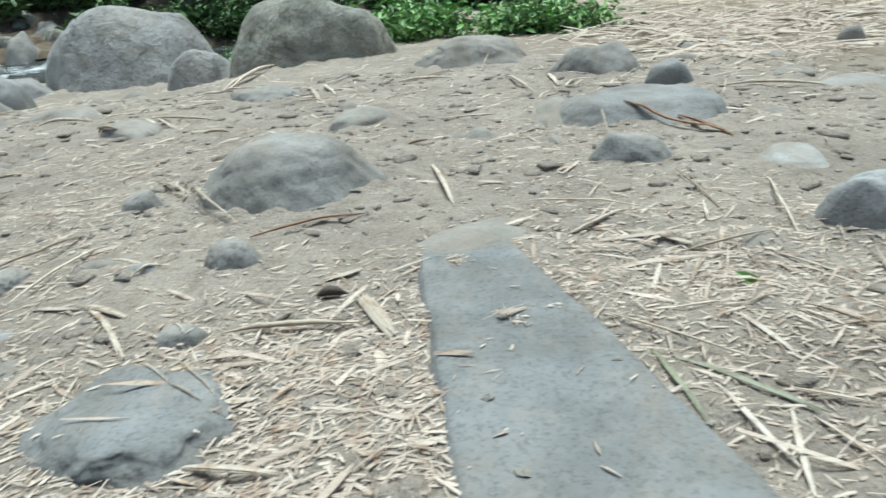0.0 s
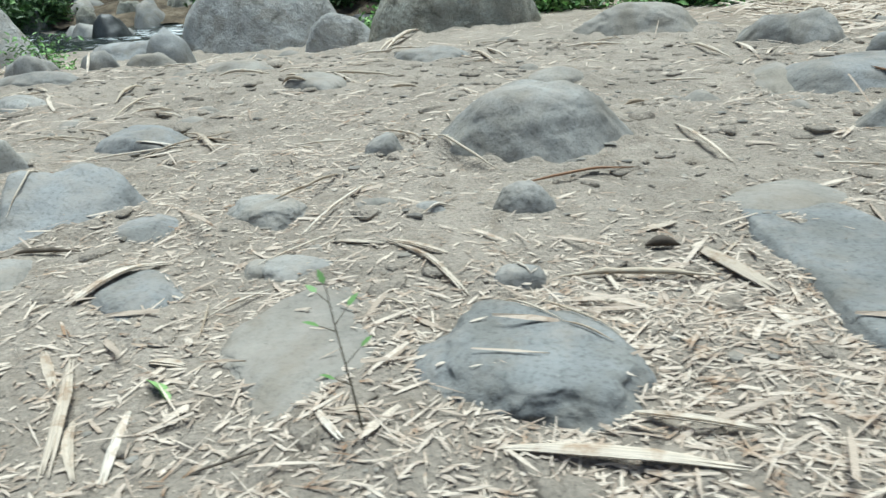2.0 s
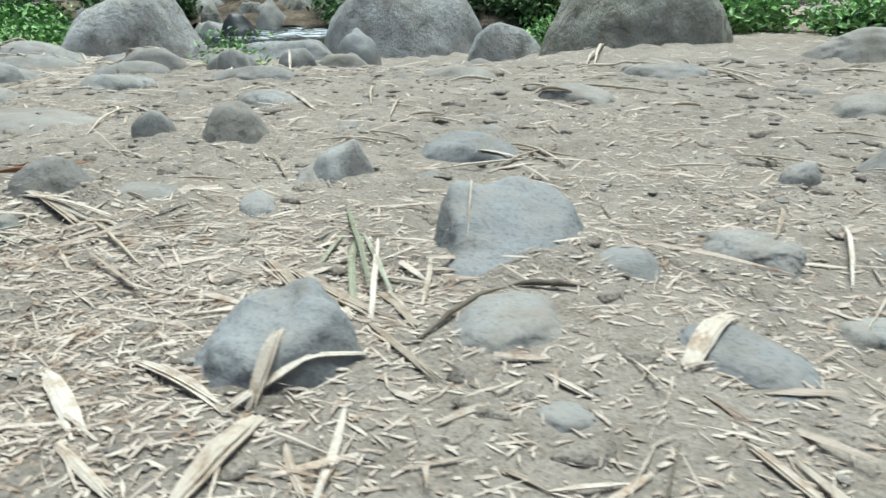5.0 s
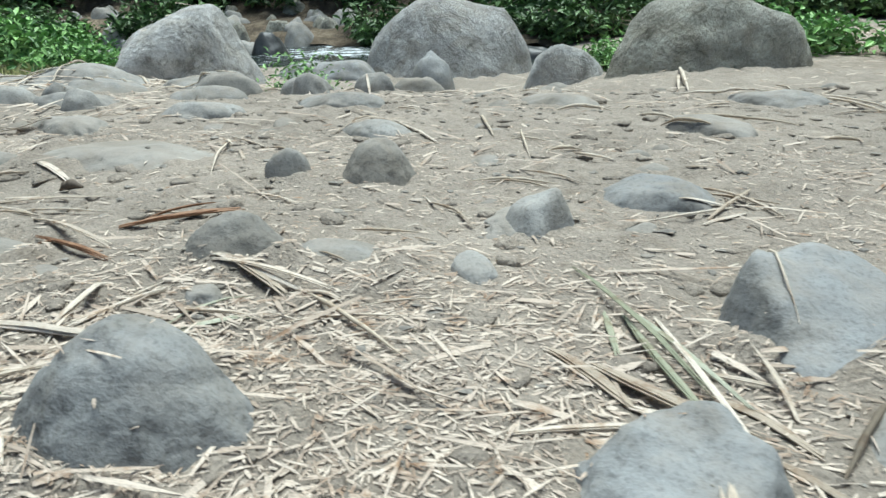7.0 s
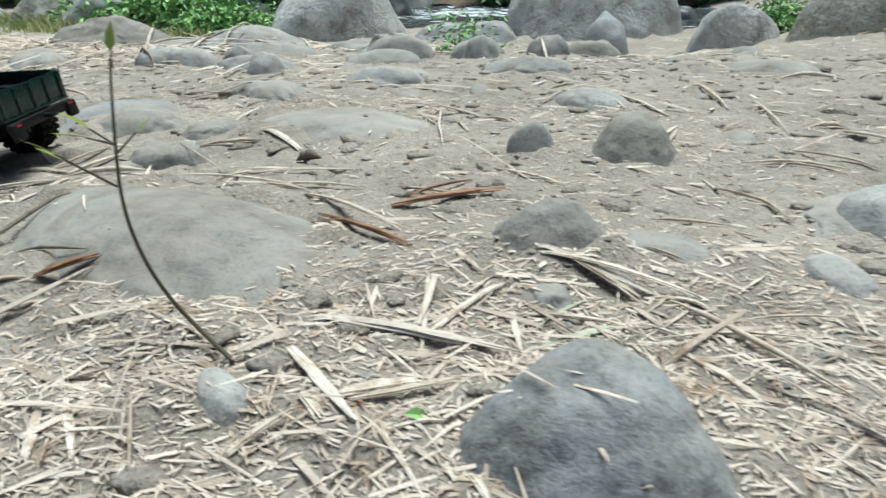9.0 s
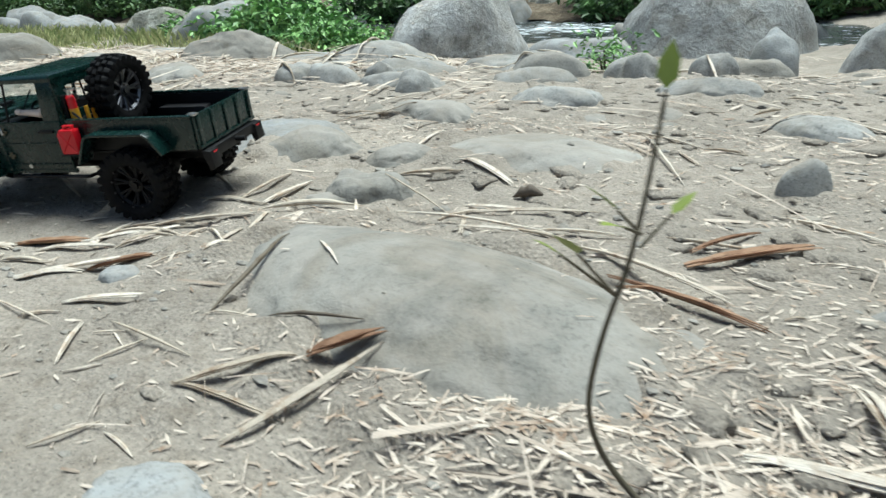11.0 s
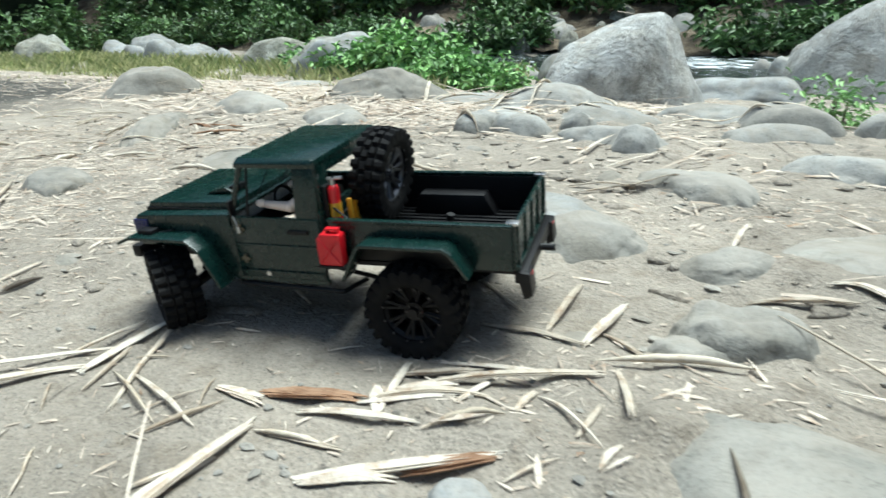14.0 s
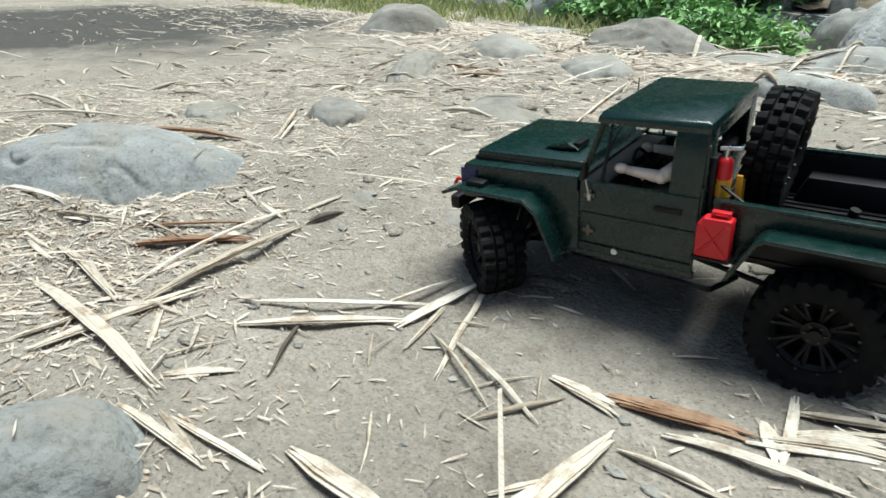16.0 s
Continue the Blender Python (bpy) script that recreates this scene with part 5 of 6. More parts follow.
        bm = box(bmesh.new(), (-0.0505, s * (HW - 0.004) - 0.0035, BELT - 0.002), (-0.020, s * (HW - 0.004) + 0.0035, 0.2255), 0.0012)
        for v in bm.verts:
            v.co.y -= s * lean * max(0, v.co.z - BELT) / 0.063
        part("rear_pillar", bm, GREEN, t)
        # load bed side with its rail, and the box over the wheel
        bm = prism(bmesh.new(), [(-0.064, 0.102), (-0.064, 0.1625), (-0.2855, 0.1625), (-0.2855, 0.111), (-0.240, 0.111), (-0.222, 0.143), (-0.112, 0.143), (-0.090, 0.102)], s * (HW - 0.004), s * HW, 0.0008)
        side = part("bed_side", bm, GREEN, t)
        part("rail", box(bmesh.new(), (-0.286, s * (HW - 0.002) - 0.004, 0.1615), (-0.063, s * (HW - 0.002) + 0.004, 0.1655), 0.0012), GREEN, side)
        bm = prism(bmesh.new(), [(-0.108, 0.113), (-0.120, 0.142), (-0.212, 0.142), (-0.228, 0.113)], s * (HW - 0.030), s * (HW - 0.004), 0.002)
        part("wheel_box", bm, BLACK, t)
        # black panel added to give the bed's inner side its shade
        part("bed_liner", box(bmesh.new(), (-0.2845, s * (HW - 0.0055) - 0.0012, 0.1125), (-0.069, s * (HW - 0.0055) + 0.0012, 0.1605), 0.0005), BLACK, t, "black panel for the shade inside the bed")
        # black plate added above the front wheel to stop light coming through
        part("wheel_well", box(bmesh.new(), (0.118, s * 0.045 - 0.02, 0.116), (0.218, s * 0.045 + 0.04 * s + 0.0, 0.121), 0.0), BLACK, t)
        # frame rail
        part("frame_rail", box(bmesh.new(), (-0.285, s * 0.032 - 0.004, 0.078), (0.225, s * 0.032 + 0.004, 0.094), 0.001), BLACK, t, "black steel frame rail")
        for x in (WB, -WB):
            bm = rod(bmesh.new(), (x + 0.008, s * 0.046, 0.062), (x - 0.006, s * 0.040, 0.122), 0.0055)
            rod(bm, (x + 0.006, s * 0.045, 0.078), (x - 0.004, s * 0.041, 0.108), 0.009)
            part("shock_absorber", bm, BLACK, t)
            part("suspension_link", rod(bmesh.new(), (x * 0.09, s * 0.03, 0.072), (x, s * 0.048, 0.055), 0.003), BLACK, t)
    # roof, cab back, windscreen
    bm = box(bmesh.new(), (-0.0535, -0.0845, 0.2225), (0.0605, 0.0845, 0.2345), 0.0055)
    for v in bm.verts:
        if v.co.z > 0.228:
            v.co.z += 0.003 * (1 - (v.co.y / 0.09) ** 2) - (0.004 if v.co.x > 0.055 else 0.0)
    part("roof", bm, GREEN, t)
    bm = bmesh.new()
    box(bm, (-0.0525, -HW + 0.003, 0.098), (-0.0485, HW - 0.003, 0.172), 0.001)
    box(bm, (-0.0525, -0.083, 0.170), (-0.0485, -0.058, 0.225), 0.001)
    box(bm, (-0.0525, 0.058, 0.170), (-0.0485, 0.083, 0.225), 0.001)
    box(bm, (-0.0525, -0.083, 0.213), (-0.0485, 0.083, 0.2245), 0.001)
    part("cab_back", bm, GREEN, t)
    bm = prism(bmesh.new(), [(0.0715, 0.166), (0.0545, 0.222), (0.0535, 0.2215), (0.0705, 0.166)], -0.082, 0.082, 0)
    screen = part("windscreen", bm, GLASS, t, "clear sloping windscreen")
    screen.visible_shadow = False
    bm = bmesh.new()
    rod(bm, (0.0735, -0.088, 0.166), (0.0735, 0.088, 0.166), 0.0028, sides=8)
    rod(bm, (0.0545, -0.081, 0.2225), (0.0545, 0.081, 0.2225), 0.0030, sides=8)
    part("windscreen_frame", bm, GREEN, t)
    bm = bmesh.new()
    rod(bm, (0.0755, 0.03, 0.168), (0.064, 0.012, 0.200), 0.0011, sides=6)
    rod(bm, (0.0755, -0.03, 0.168), (0.064, -0.048, 0.200), 0.0011, sides=6)
    part("wipers", bm, BLACK, t)
    part("cab_floor", box(bmesh.new(), (-0.05, -0.086, 0.094), (0.074, 0.086, 0.099), 0.001), BLACK, t)
    part("dashboard", box(bmesh.new(), (0.044, -0.084, 0.135), (0.074, 0.084, 0.163), 0.004), BLACK, t, "black dashboard")
    bm = bmesh.new()
    for i in range(20):
        a, b = 2 * math.pi * i / 20, 2 * math.pi * (i + 1) / 20
        rod(bm, (0.028 + 0.007 * math.sin(a), 0.036 + 0.019 * math.cos(a), 0.166 + 0.018 * math.sin(a)), (0.028 + 0.007 * math.sin(b), 0.036 + 0.019 * math.cos(b), 0.166 + 0.018 * math.sin(b)), 0.002, sides=6)
    rod(bm, (0.028, 0.018, 0.166), (0.028, 0.054, 0.166), 0.0016, sides=6)
    rod(bm, (0.028, 0.036, 0.166), (0.046, 0.036, 0.155), 0.0024, sides=8)
    part("steering_wheel", bm, BLACK, t, "black steering wheel")
    for y in (-0.04, 0.038):
        bm = box(bmesh.new(), (-0.042, y - 0.027, 0.1), (0.008, y + 0.027, 0.122), 0.005)
        box(bm, (-0.046, y - 0.026, 0.118), (-0.032, y + 0.026, 0.182), 0.005)
        part("seat", bm, BLACK, t, "black moulded seat")
    # load bed floor, front wall, tailgate
    part("bed_floor", box(bmesh.new(), (-0.284, -0.088, 0.108), (-0.064, 0.088, 0.112), 0.0005), BLACK, t)
    for i in range(15):
        y = -0.077 + i * 0.011
        part("floor_rib", box(bmesh.new(), (-0.283, y - 0.0028, 0.1115), (-0.066, y + 0.0028, 0.1145), 0.0006), BLACK, t)
    part("bed_front", box(bmesh.new(), (-0.068, -0.088, 0.104), (-0.064, 0.088, 0.152), 0.001), GREEN, t)
    bm = box(bmesh.new(), (-0.2895, -0.088, 0.111), (-0.2855, 0.088, 0.1645), 0.001)
    gate = part("tailgate", bm, GREEN, t)
    for i in range(5):
        y = -0.078 + i * 0.039
        part("gate_rib", box(bmesh.new(), (-0.2922, y - 0.004, 0.114), (-0.2890, y + 0.004, 0.162), 0.0008), GREEN, gate)
    part("gate_rib", box(bmesh.new(), (-0.2924, -0.087, 0.1105), (-0.2890, 0.087, 0.1155), 0.0008), GREEN, gate)
    for s in (-1, 1):
        part("latch", box(bmesh.new(), (-0.2925, s * 0.082 - 0.006, 0.1640), (-0.278, s * 0.082 + 0.006, 0.1672), 0.0008), STEEL, gate, "bright corner latch")
    # bumpers
    bm = bmesh.new()
    box(bm, (0.236, -0.088, 0.096), (0.250, 0.088, 0.114), 0.004)
    box(bm, (0.222, -0.036, 0.092), (0.240, 0.036, 0.108), 0.002)
    bump = part("front_bumper", bm, BLACK, t, "black front bumper")
    for s in (-1, 1):
        bm = bmesh.new()
        for i in range(8):
            a, b = math.pi * (i / 8 - 0.35), math.pi * ((i + 1) / 8 - 0.35)
            rod(bm, (0.252 + 0.008 * math.cos(a), s * 0.062, 0.117 + 0.009 * math.sin(a)), (0.252 + 0.008 * math.cos(b), s * 0.062, 0.117 + 0.009 * math.sin(b)), 0.0024, sides=8)
        part("tow_hook", bm, RED, bump, "red tow hook")
        part("fog_lamp", rod(bmesh.new(), (0.2495, s * 0.078, 0.105), (0.2525, s * 0.078, 0.105), 0.005, sides=14), LAMP, bump, "small clear fog lamp")
    bm = bmesh.new()
    box(bm, (-0.300, -0.080, 0.090), (-0.284, 0.080, 0.108), 0.003)
    prism(bm, [(-0.288, 0.108), (-0.303, 0.106), (-0.306, 0.078), (-0.296, 0.074)], 0.062, 0.086, 0.001)
    prism(bm, [(-0.288, 0.108), (-0.303, 0.106), (-0.306, 0.078), (-0.296, 0.074)], -0.086, -0.062, 0.001)
    rear = part("rear_bumper", bm, BLACK, t, "black rear bumper with drop ends")
    part("tow_ball", rod(bmesh.new(), (-0.298, 0, 0.100), (-0.318, 0, 0.100), 0.0045), BLACK, rear)
    for s in (-1, 1):
        part("tail_lamp", box(bmesh.new(), (-0.3035, s * 0.072 - 0.006, 0.098), (-0.3000, s * 0.072 + 0.006, 0.104), 0.001), RED, rear, "small red tail lamp")
    # axles, gearbox, shafts
    for x in (WB, -WB):
        bm = bmesh.new()
        rod(bm, (x, -0.075, TYRE), (x, 0.075, TYRE), 0.0075, sides=12)
        bmesh.ops.create_uvsphere(bm, u_segments=14, v_segments=10, radius=0.019, matrix=Matrix.Translation((x, 0.012, TYRE)))
        part("axle", bm, BLACK, t, "black axle with a round housing")
    part("gearbox", box(bmesh.new(), (-0.045, -0.026, 0.062), (0.075, 0.026, 0.094), 0.004), BLACK, t)
    bm = bmesh.new()
    rod(bm, (0.07, 0.0, 0.072), (WB, 0.012, 0.060), 0.004)
    rod(bm, (-0.04, 0.0, 0.072), (-WB, 0.012, 0.060), 0.004)
    part("drive_shafts", bm, BLACK, t)
    # wheels: the front pair is steered
    for x, turn in ((WB, -38), (-WB, 0)):
        for s in (-1, 1):
            spin = 17 * (x > 0) + 31 * (s > 0)
            grow = 1.0 if x > 0 else 1.055
            wheel(t, pose(x + (0.021 if x > 0 else -0.003), s * TRACK, TYRE * grow + (0.003 if x > 0 else -0.002), 0, 0, turn) @ Matrix.Diagonal((grow, 1, grow, 1)) @ (pose(0, 0, 0, 0, spin, 0) if s > 0 else pose(0, 0, 0, 0, spin, 180)))
    wheel(t, pose(-0.093, -0.012, 0.1885, 0, -6, 0) @ pose(0, 0, 0, 0, 0, 90) @ Matrix.Diagonal((1.04, 0.84, 1.04, 1)), "spare_wheel", RIM)
    # what is strapped on
    can = part("jerrycan", prism(bmesh.new(), [(-0.0545, 0.113), (-0.0545, 0.146), (-0.0605, 0.1535), (-0.0855, 0.1535), (-0.0865, 0.151), (-0.0865, 0.113)], 0.094, 0.109, 0.003), RED, t, "red plastic jerrycan")
    bm = bmesh.new()
    rod(bm, (-0.058, 0.1092, 0.117), (-0.083, 0.1092, 0.148), 0.0014, sides=6)
    rod(bm, (-0.083, 0.1092, 0.117), (-0.058, 0.1092, 0.148), 0.0014, sides=6)
    part("pressed_cross", bm, RED, can)
    bm = bmesh.new()
    box(bm, (-0.083, 0.098, 0.157), (-0.066, 0.105, 0.1595), 0.001)
    box(bm, (-0.083, 0.099, 0.152), (-0.080, 0.104, 0.158), 0.0006)
    box(bm, (-0.069, 0.099, 0.152), (-0.066, 0.104, 0.158), 0.0006)
    part("can_handle", bm, RED, can)
    part("can_bracket", box(bmesh.new(), (-0.088, 0.089, 0.1105), (-0.053, 0.110, 0.1135), 0.0008), BLACK, t)
    bm = bmesh.new()
    rod(bm, (-0.064, 0.068, 0.154), (-0.064, 0.068, 0.194), 0.0068, sides=20)
    bmesh.ops.create_uvsphere(bm, u_segments=20, v_segments=10, radius=0.0068, matrix=Matrix.Translation((-0.064, 0.068, 0.194)))
    ext = part("fire_extinguisher", bm, RED, t, "small red fire extinguisher with a yellow band")
    part("band", rod(bmesh.new(), (-0.064, 0.068, 0.161), (-0.064, 0.068, 0.178), 0.0072, sides=20), YELLOW, ext, "yellow label band")
    bm = rod(bmesh.new(), (-0.064, 0.068, 0.198), (-0.064, 0.068, 0.207), 0.0032)
    rod(bm, (-0.058, 0.068, 0.207), (-0.078, 0.068, 0.209), 0.0022)
    part("valve", bm, STEEL, ext, "silver valve and lever")
    part("extinguisher_bracket", box(bmesh.new(), (-0.058, 0.060, 0.148), (-0.0525, 0.076, 0.200), 0.001), BLACK, t)
    bm = bmesh.new()
    for y in (0.040, 0.054):
        box(bm, (-0.078, y - 0.0022, 0.118), (-0.0725, y + 0.0022, 0.178), 0.0008)
    box(bm, (-0.079, 0.038, 0.143), (-0.0715, 0.056, 0.148), 0.0008)
    box(bm, (-0.079, 0.038, 0.122), (-0.0715, 0.056, 0.127), 0.0008)
    part("jack", bm, YELLOW, t, "yellow metal jack")
    bm = bmesh.new()
    rod(bm, (-0.064, -0.07, 0.158), (-0.064, 0.088, 0.158), 0.002)
    rod(bm, (-0.090, 0.086, 0.163), (-0.056, 0.070, 0.176), 0.0016)
    part("luggage_bars", bm, BLACK, t)
    mirror = part("mirror_arm", rod(bmesh.new(), (0.068, 0.0945, 0.178), (0.060, 0.0965, 0.149), 0.0009, sides=6), STEEL, t, "thin wire hanging from the pillar")
    part("wire_end", rod(bmesh.new(), (0.0600, 0.0965, 0.152), (0.0595, 0.0967, 0.145), 0.0024, sides=10), STEEL, mirror)
    part("mirror", box(bmesh.new(), (0.064, 0.090, 0.166), (0.068, 0.099, 0.186), 0.0015), BLACK, t, "black door mirror")
    bm = rod(bmesh.new(), (0.086, -0.080, 0.163), (0.083, -0.080, 0.232), 0.0011, 0.0007, 8)
    rod(bm, (0.086, -0.080, 0.160), (0.086, -0.080, 0.170), 0.0026)
    part("aerial", bm, BLACK, t, "thin black whip aerial")
    return t


def build_doll(at):
    """The figure at the wheel, one plain mesh."""
    bm = bmesh.new()

    def ball(p, r, s=(1, 1, 1)):
        bmesh.ops.create_uvsphere(bm, u_segments=16, v_segments=10, radius=r, matrix=Matrix.Translation(p) @ Matrix.Diagonal((*s, 1)))

    ball((-0.022, 0.038, 0.150), 0.020, (0.75, 1.1, 1.5))
    ball((-0.018, 0.038, 0.196), 0.0135, (1.0, 0.9, 1.15))
    rod(bm, (-0.02, 0.038, 0.17), (-0.018, 0.038, 0.19), 0.006)
    for s, y in ((1, 0.064), (-1, 0.014)):
        rod(bm, (-0.020, y, 0.182), (-0.008, y + 0.014 * s, 0.174), 0.0084, 0.0070)
        ball((-0.008, y + 0.014 * s, 0.174), 0.0071)
        rod(bm, (-0.008, y + 0.014 * s, 0.174), (0.028, y + 0.012 * s, 0.1755), 0.0068, 0.0046)
        ball((0.035, y + 0.011 * s, 0.176), 0.0060, (1.3, 0.8, 0.9))
        ball((-0.020, y, 0.174), 0.0095)
    me = bpy.data.meshes.new("doll")
    bm.to_mesh(me)
    bm.free()
    me.materials.append(SKIN)
    me.polygons.foreach_set("use_smooth", [True] * len(me.polygons))
    ob = new("doll", me)
    ob.matrix_basis = at
    return tagged(ob, "plain flesh-coloured toy figure seated at the wheel", "doll")


centre = Vector((-2.914, 0.950, 0))
truck_at = pose(centre.x, centre.y, 0, -3.4, 2.0, 196.1)
feet = []
for fx in (WB, -WB):
    for fy in (TRACK, -TRACK):
        q = truck_at @ Vector((fx, fy, 0))
        feet.append(rest(q.x, q.y) - q.z)
truck_at = Matrix.Translation((0, 0, sum(feet) / 4 - 0.004)) @ truck_at @ Matrix.Diagonal((0.975, 1.05, 0.98, 1))
build_truck(truck_at)
build_doll(truck_at)


# ---- fine litter: chips of straw and grit, too many to count ----
def thickness(x, y):
    """How thickly chips of straw lie, 0 to 1."""
    v = 0.05 + 0.22 * noise.noise(Vector((x * 2.2, y * 2.2, 9)))
    for cx, cy, r, k in ((-0.13, 0.52, 0.17, 1.0), (-0.16, 0.36, 0.14, 1.0), (0.42, 0.62, 0.28, 0.5), (-1.45, 0.62, 0.30, 0.8), (-1.78, 0.47, 0.22, 1.0), (-1.5, 0.42, 0.25, 0.9), (-1.15, 0.7, 0.2, 0.35), (-0.72, 0.9, 0.2, 0.3), (-3.4, 0.42, 0.22, 0.9), (-1.95, 0.42, 0.14, 0.8), (-0.45, 0.38, 0.2, 0.45), (0.30, 0.75, 0.2, 0.3)):
        v += k * math.exp(-((x - cx) ** 2 + (y - cy) ** 2) / (r * r))
    v += 0.75 * smooth(0.4, 1.4, x) * smooth(1.7, 2.8, y)
    v += 0.8 * smooth(-2.9, -3.6, x) * smooth(2.0, 2.7, y)
    v += 0.12 * smooth(1.0, 2.0, y)
    v += 0.30 * smooth(-3.1, -3.7, x)
    v += 0.14 * smooth(-2.2, -1.6, x) * (1 - smooth(0.6, 1.0, y))
    return min(1.0, max(0.02, v))


def scatter(count, box, far, seed):
    """Places with their thickness as the odds, denser near the path."""
    rnd, out = random.Random(seed), []
    while len(out) < count:
        x = rnd.uniform(box[0], box[1])
        y = box[2] + (box[3] - box[2]) * rnd.random() ** far
        if y < stream_line(x) - 0.8 and rnd.random() < thickness(x, y):
            out.append((x, y, rnd))
    return out


def build_chips(name, count, box, far, size, seed, words, bare=0.975):
    verts, faces = [], []
    for x, y, rnd in scatter(count, box, far, seed):
        z = rest(x, y)
        if z > soil_at(x, y) + 0.002 and rnd.random() < bare:
            continue
        length, a = size * rnd.uniform(0.12, 1.0) ** 1.6 * (3.0 if rnd.random() < 0.07 else 1), rnd.gauss(0.2, 0.9)
        w = min(length * 0.45, rnd.uniform(0.0008, 0.0040) * (size / 0.03) ** 0.6)
        dx, dy, tilt = math.cos(a), math.sin(a), rnd.uniform(-0.22, 0.22)
        bend = rnd.uniform(0, 0.03) * length
        o = len(verts)
        for t, k in ((-0.5, rnd.uniform(0.1, 0.9)), (rnd.uniform(-0.2, 0.2), 1.0), (0.5, rnd.uniform(0.05, 0.7))):
            for s in (-0.5, 0.5):
                verts.append((x + dx * t * length - dy * s * w * k, y + dy * t * length + dx * s * w * k, z + 0.0014 + abs(tilt) * 0.5 * length + tilt * t * length + (bend if abs(t) < 0.4 else 0) + s * w * 0.35))
        faces += [(o, o + 1, o + 3, o + 2), (o + 2, o + 3, o + 5, o + 4)]
    ob = new(name, mesh_of(name, verts, faces, CHIPS, shade=False))
    return tagged(ob, words, "litter", kind="stuff")


build_chips("straw_litter", 84000, (-4.8, 1.2, 0.22, 1.7), 1.3, 0.020, 11, "pale chips and shreds of dry bamboo leaf scattered over soil")
build_chips("straw_litter", 2600, (-4.4, 1.3, 0.35, 2.6), 1.0, 0.075, 13, "thin pale straws scattered over soil and stones")
build_chips("far_straw_litter", 6500, (-5.8, -2.6, 1.9, 3.5), 1.0, 0.13, 16, "pale dry bamboo leaves heaped between low stones")
build_chips("far_straw_litter", 1800, (-10.0, -4.2, 0.0, 3.6), 1.0, 0.10, 15, "pale dry bamboo leaves strewn over dark soil")
build_chips("far_straw_litter", 9000, (0.5, 7.0, 2.4, 9.0), 1.3, 0.24, 14, "pale dry bamboo leaves heaped on the slope")
build_chips("far_straw_litter", 15000, (-8.0, 3.5, 1.4, 4.6), 1.0, 0.075, 12, "pale dry bamboo leaves strewn thickly over the bank")


def build_grit():
    v0, f0 = ICO[1]
    rnd, verts, faces = random.Random(21), [], []
    for _ in range(11000):
        x, y = rnd.uniform(-4.9, 1.4), 0.25 + 2.4 * rnd.random() ** 1.2
        z = rest(x, y)
        if z > soil_at(x, y) + 0.002 and rnd.random() < 0.95:
            continue
        r = 0.0012 + 0.006 * rnd.random() ** 7 * (1 if y < 1.0 else 1.5)
        o, sx, sy, sz = len(verts), rnd.uniform(0.8, 2.0), rnd.uniform(0.7, 1.3), rnd.uniform(0.3, 0.6)
        for p in v0:
            k = rnd.uniform(0.6, 1.25)
            verts.append((x + p[0] * r * sx * k, y + p[1] * r * sy * k, z + r * 0.2 + p[2] * r * sz * k))
        faces += [tuple(i + o for i in q) for q in f0]
    ob = new("grit", mesh_of("grit", verts, faces, GRIT, shade=False))
    return tagged(ob, "small grey clods and pebbles scattered over dry soil", "gravel", kind="stuff")


build_grit()


def build_clods():
    """Crusts and clods of dried soil, with flat chips of stone among them."""
    v0, f0 = ICO[2]
    rnd, verts, faces = random.Random(31), [], []
    for _ in range(4600):
        x, y = rnd.uniform(-4.6, 1.5), 0.3 + 2.5 * rnd.random() ** 1.3
        z = rest(x, y)
        if z > soil_at(x, y) + 0.002:
            continue
        r = (0.0028 + 0.014 * rnd.random() ** 4) * (1 if y < 1.0 else 1.35)
        if x < -2.2 and y < 1.2 and rnd.random() < 0.6:
            continue
        a, long, thin = rnd.uniform(0, 3.14), rnd.uniform(1.0, 2.2), rnd.uniform(0.3, 0.6)
        o, c, s, k = len(verts), math.cos(a), math.sin(a), Vector((x * 30, y * 30, 4))
        for q in v0:
            w = 1 + 0.55 * noise.noise(Vector(q) * 1.7 + k) + 0.2 * noise.noise(Vector(q) * 5 + k)
            u, v = q[0] * r * long * w, q[1] * r * w
            verts.append((x + c * u - s * v, y + s * u + c * v, z - 0.1 * r + q[2] * r * thin * w))
        faces += [tuple(i + o for i in q) for q in f0]
    ob = new("clods", mesh_of("clods", verts, faces, GROUND))
    return tagged(ob, "crumbled clods of dry soil and stone chips", "soil clods", kind="stuff")


build_clods()


# ---- plants along the bank ----
def leaves_mesh(name, spots, size, material, seed, narrow=0.45):
    """Small folded leaves at the given spots."""
    rnd, verts, faces = random.Random(seed), [], []
    for p in spots:
        ln = size * rnd.uniform(0.5, 1.25)
        q = Euler((rnd.uniform(-0.9, 0.9), rnd.uniform(-0.9, 0.9), rnd.uniform(0, 6.28))).to_matrix()
        o, w = len(verts), ln * narrow
        for u, v, h in ((0, -0.5, 0), (0.5, -0.1, 0.12), (0.32, 0.25, 0.1), (0, 0.55, -0.08), (-0.32, 0.25, 0.1), (-0.5, -0.1, 0.12), (0, 0, 0)):
            verts.append(tuple(Vector(p) + q @ Vector((u * w, v * ln, h * ln))))
        faces += [(o, o + 1, o + 6), (o + 1, o + 2, o + 6), (o + 2, o + 3, o + 6), (o + 3, o + 4, o + 6), (o + 4, o + 5, o + 6), (o + 5, o, o + 6)]
    return mesh_of(name, verts, faces, material, shade=False)


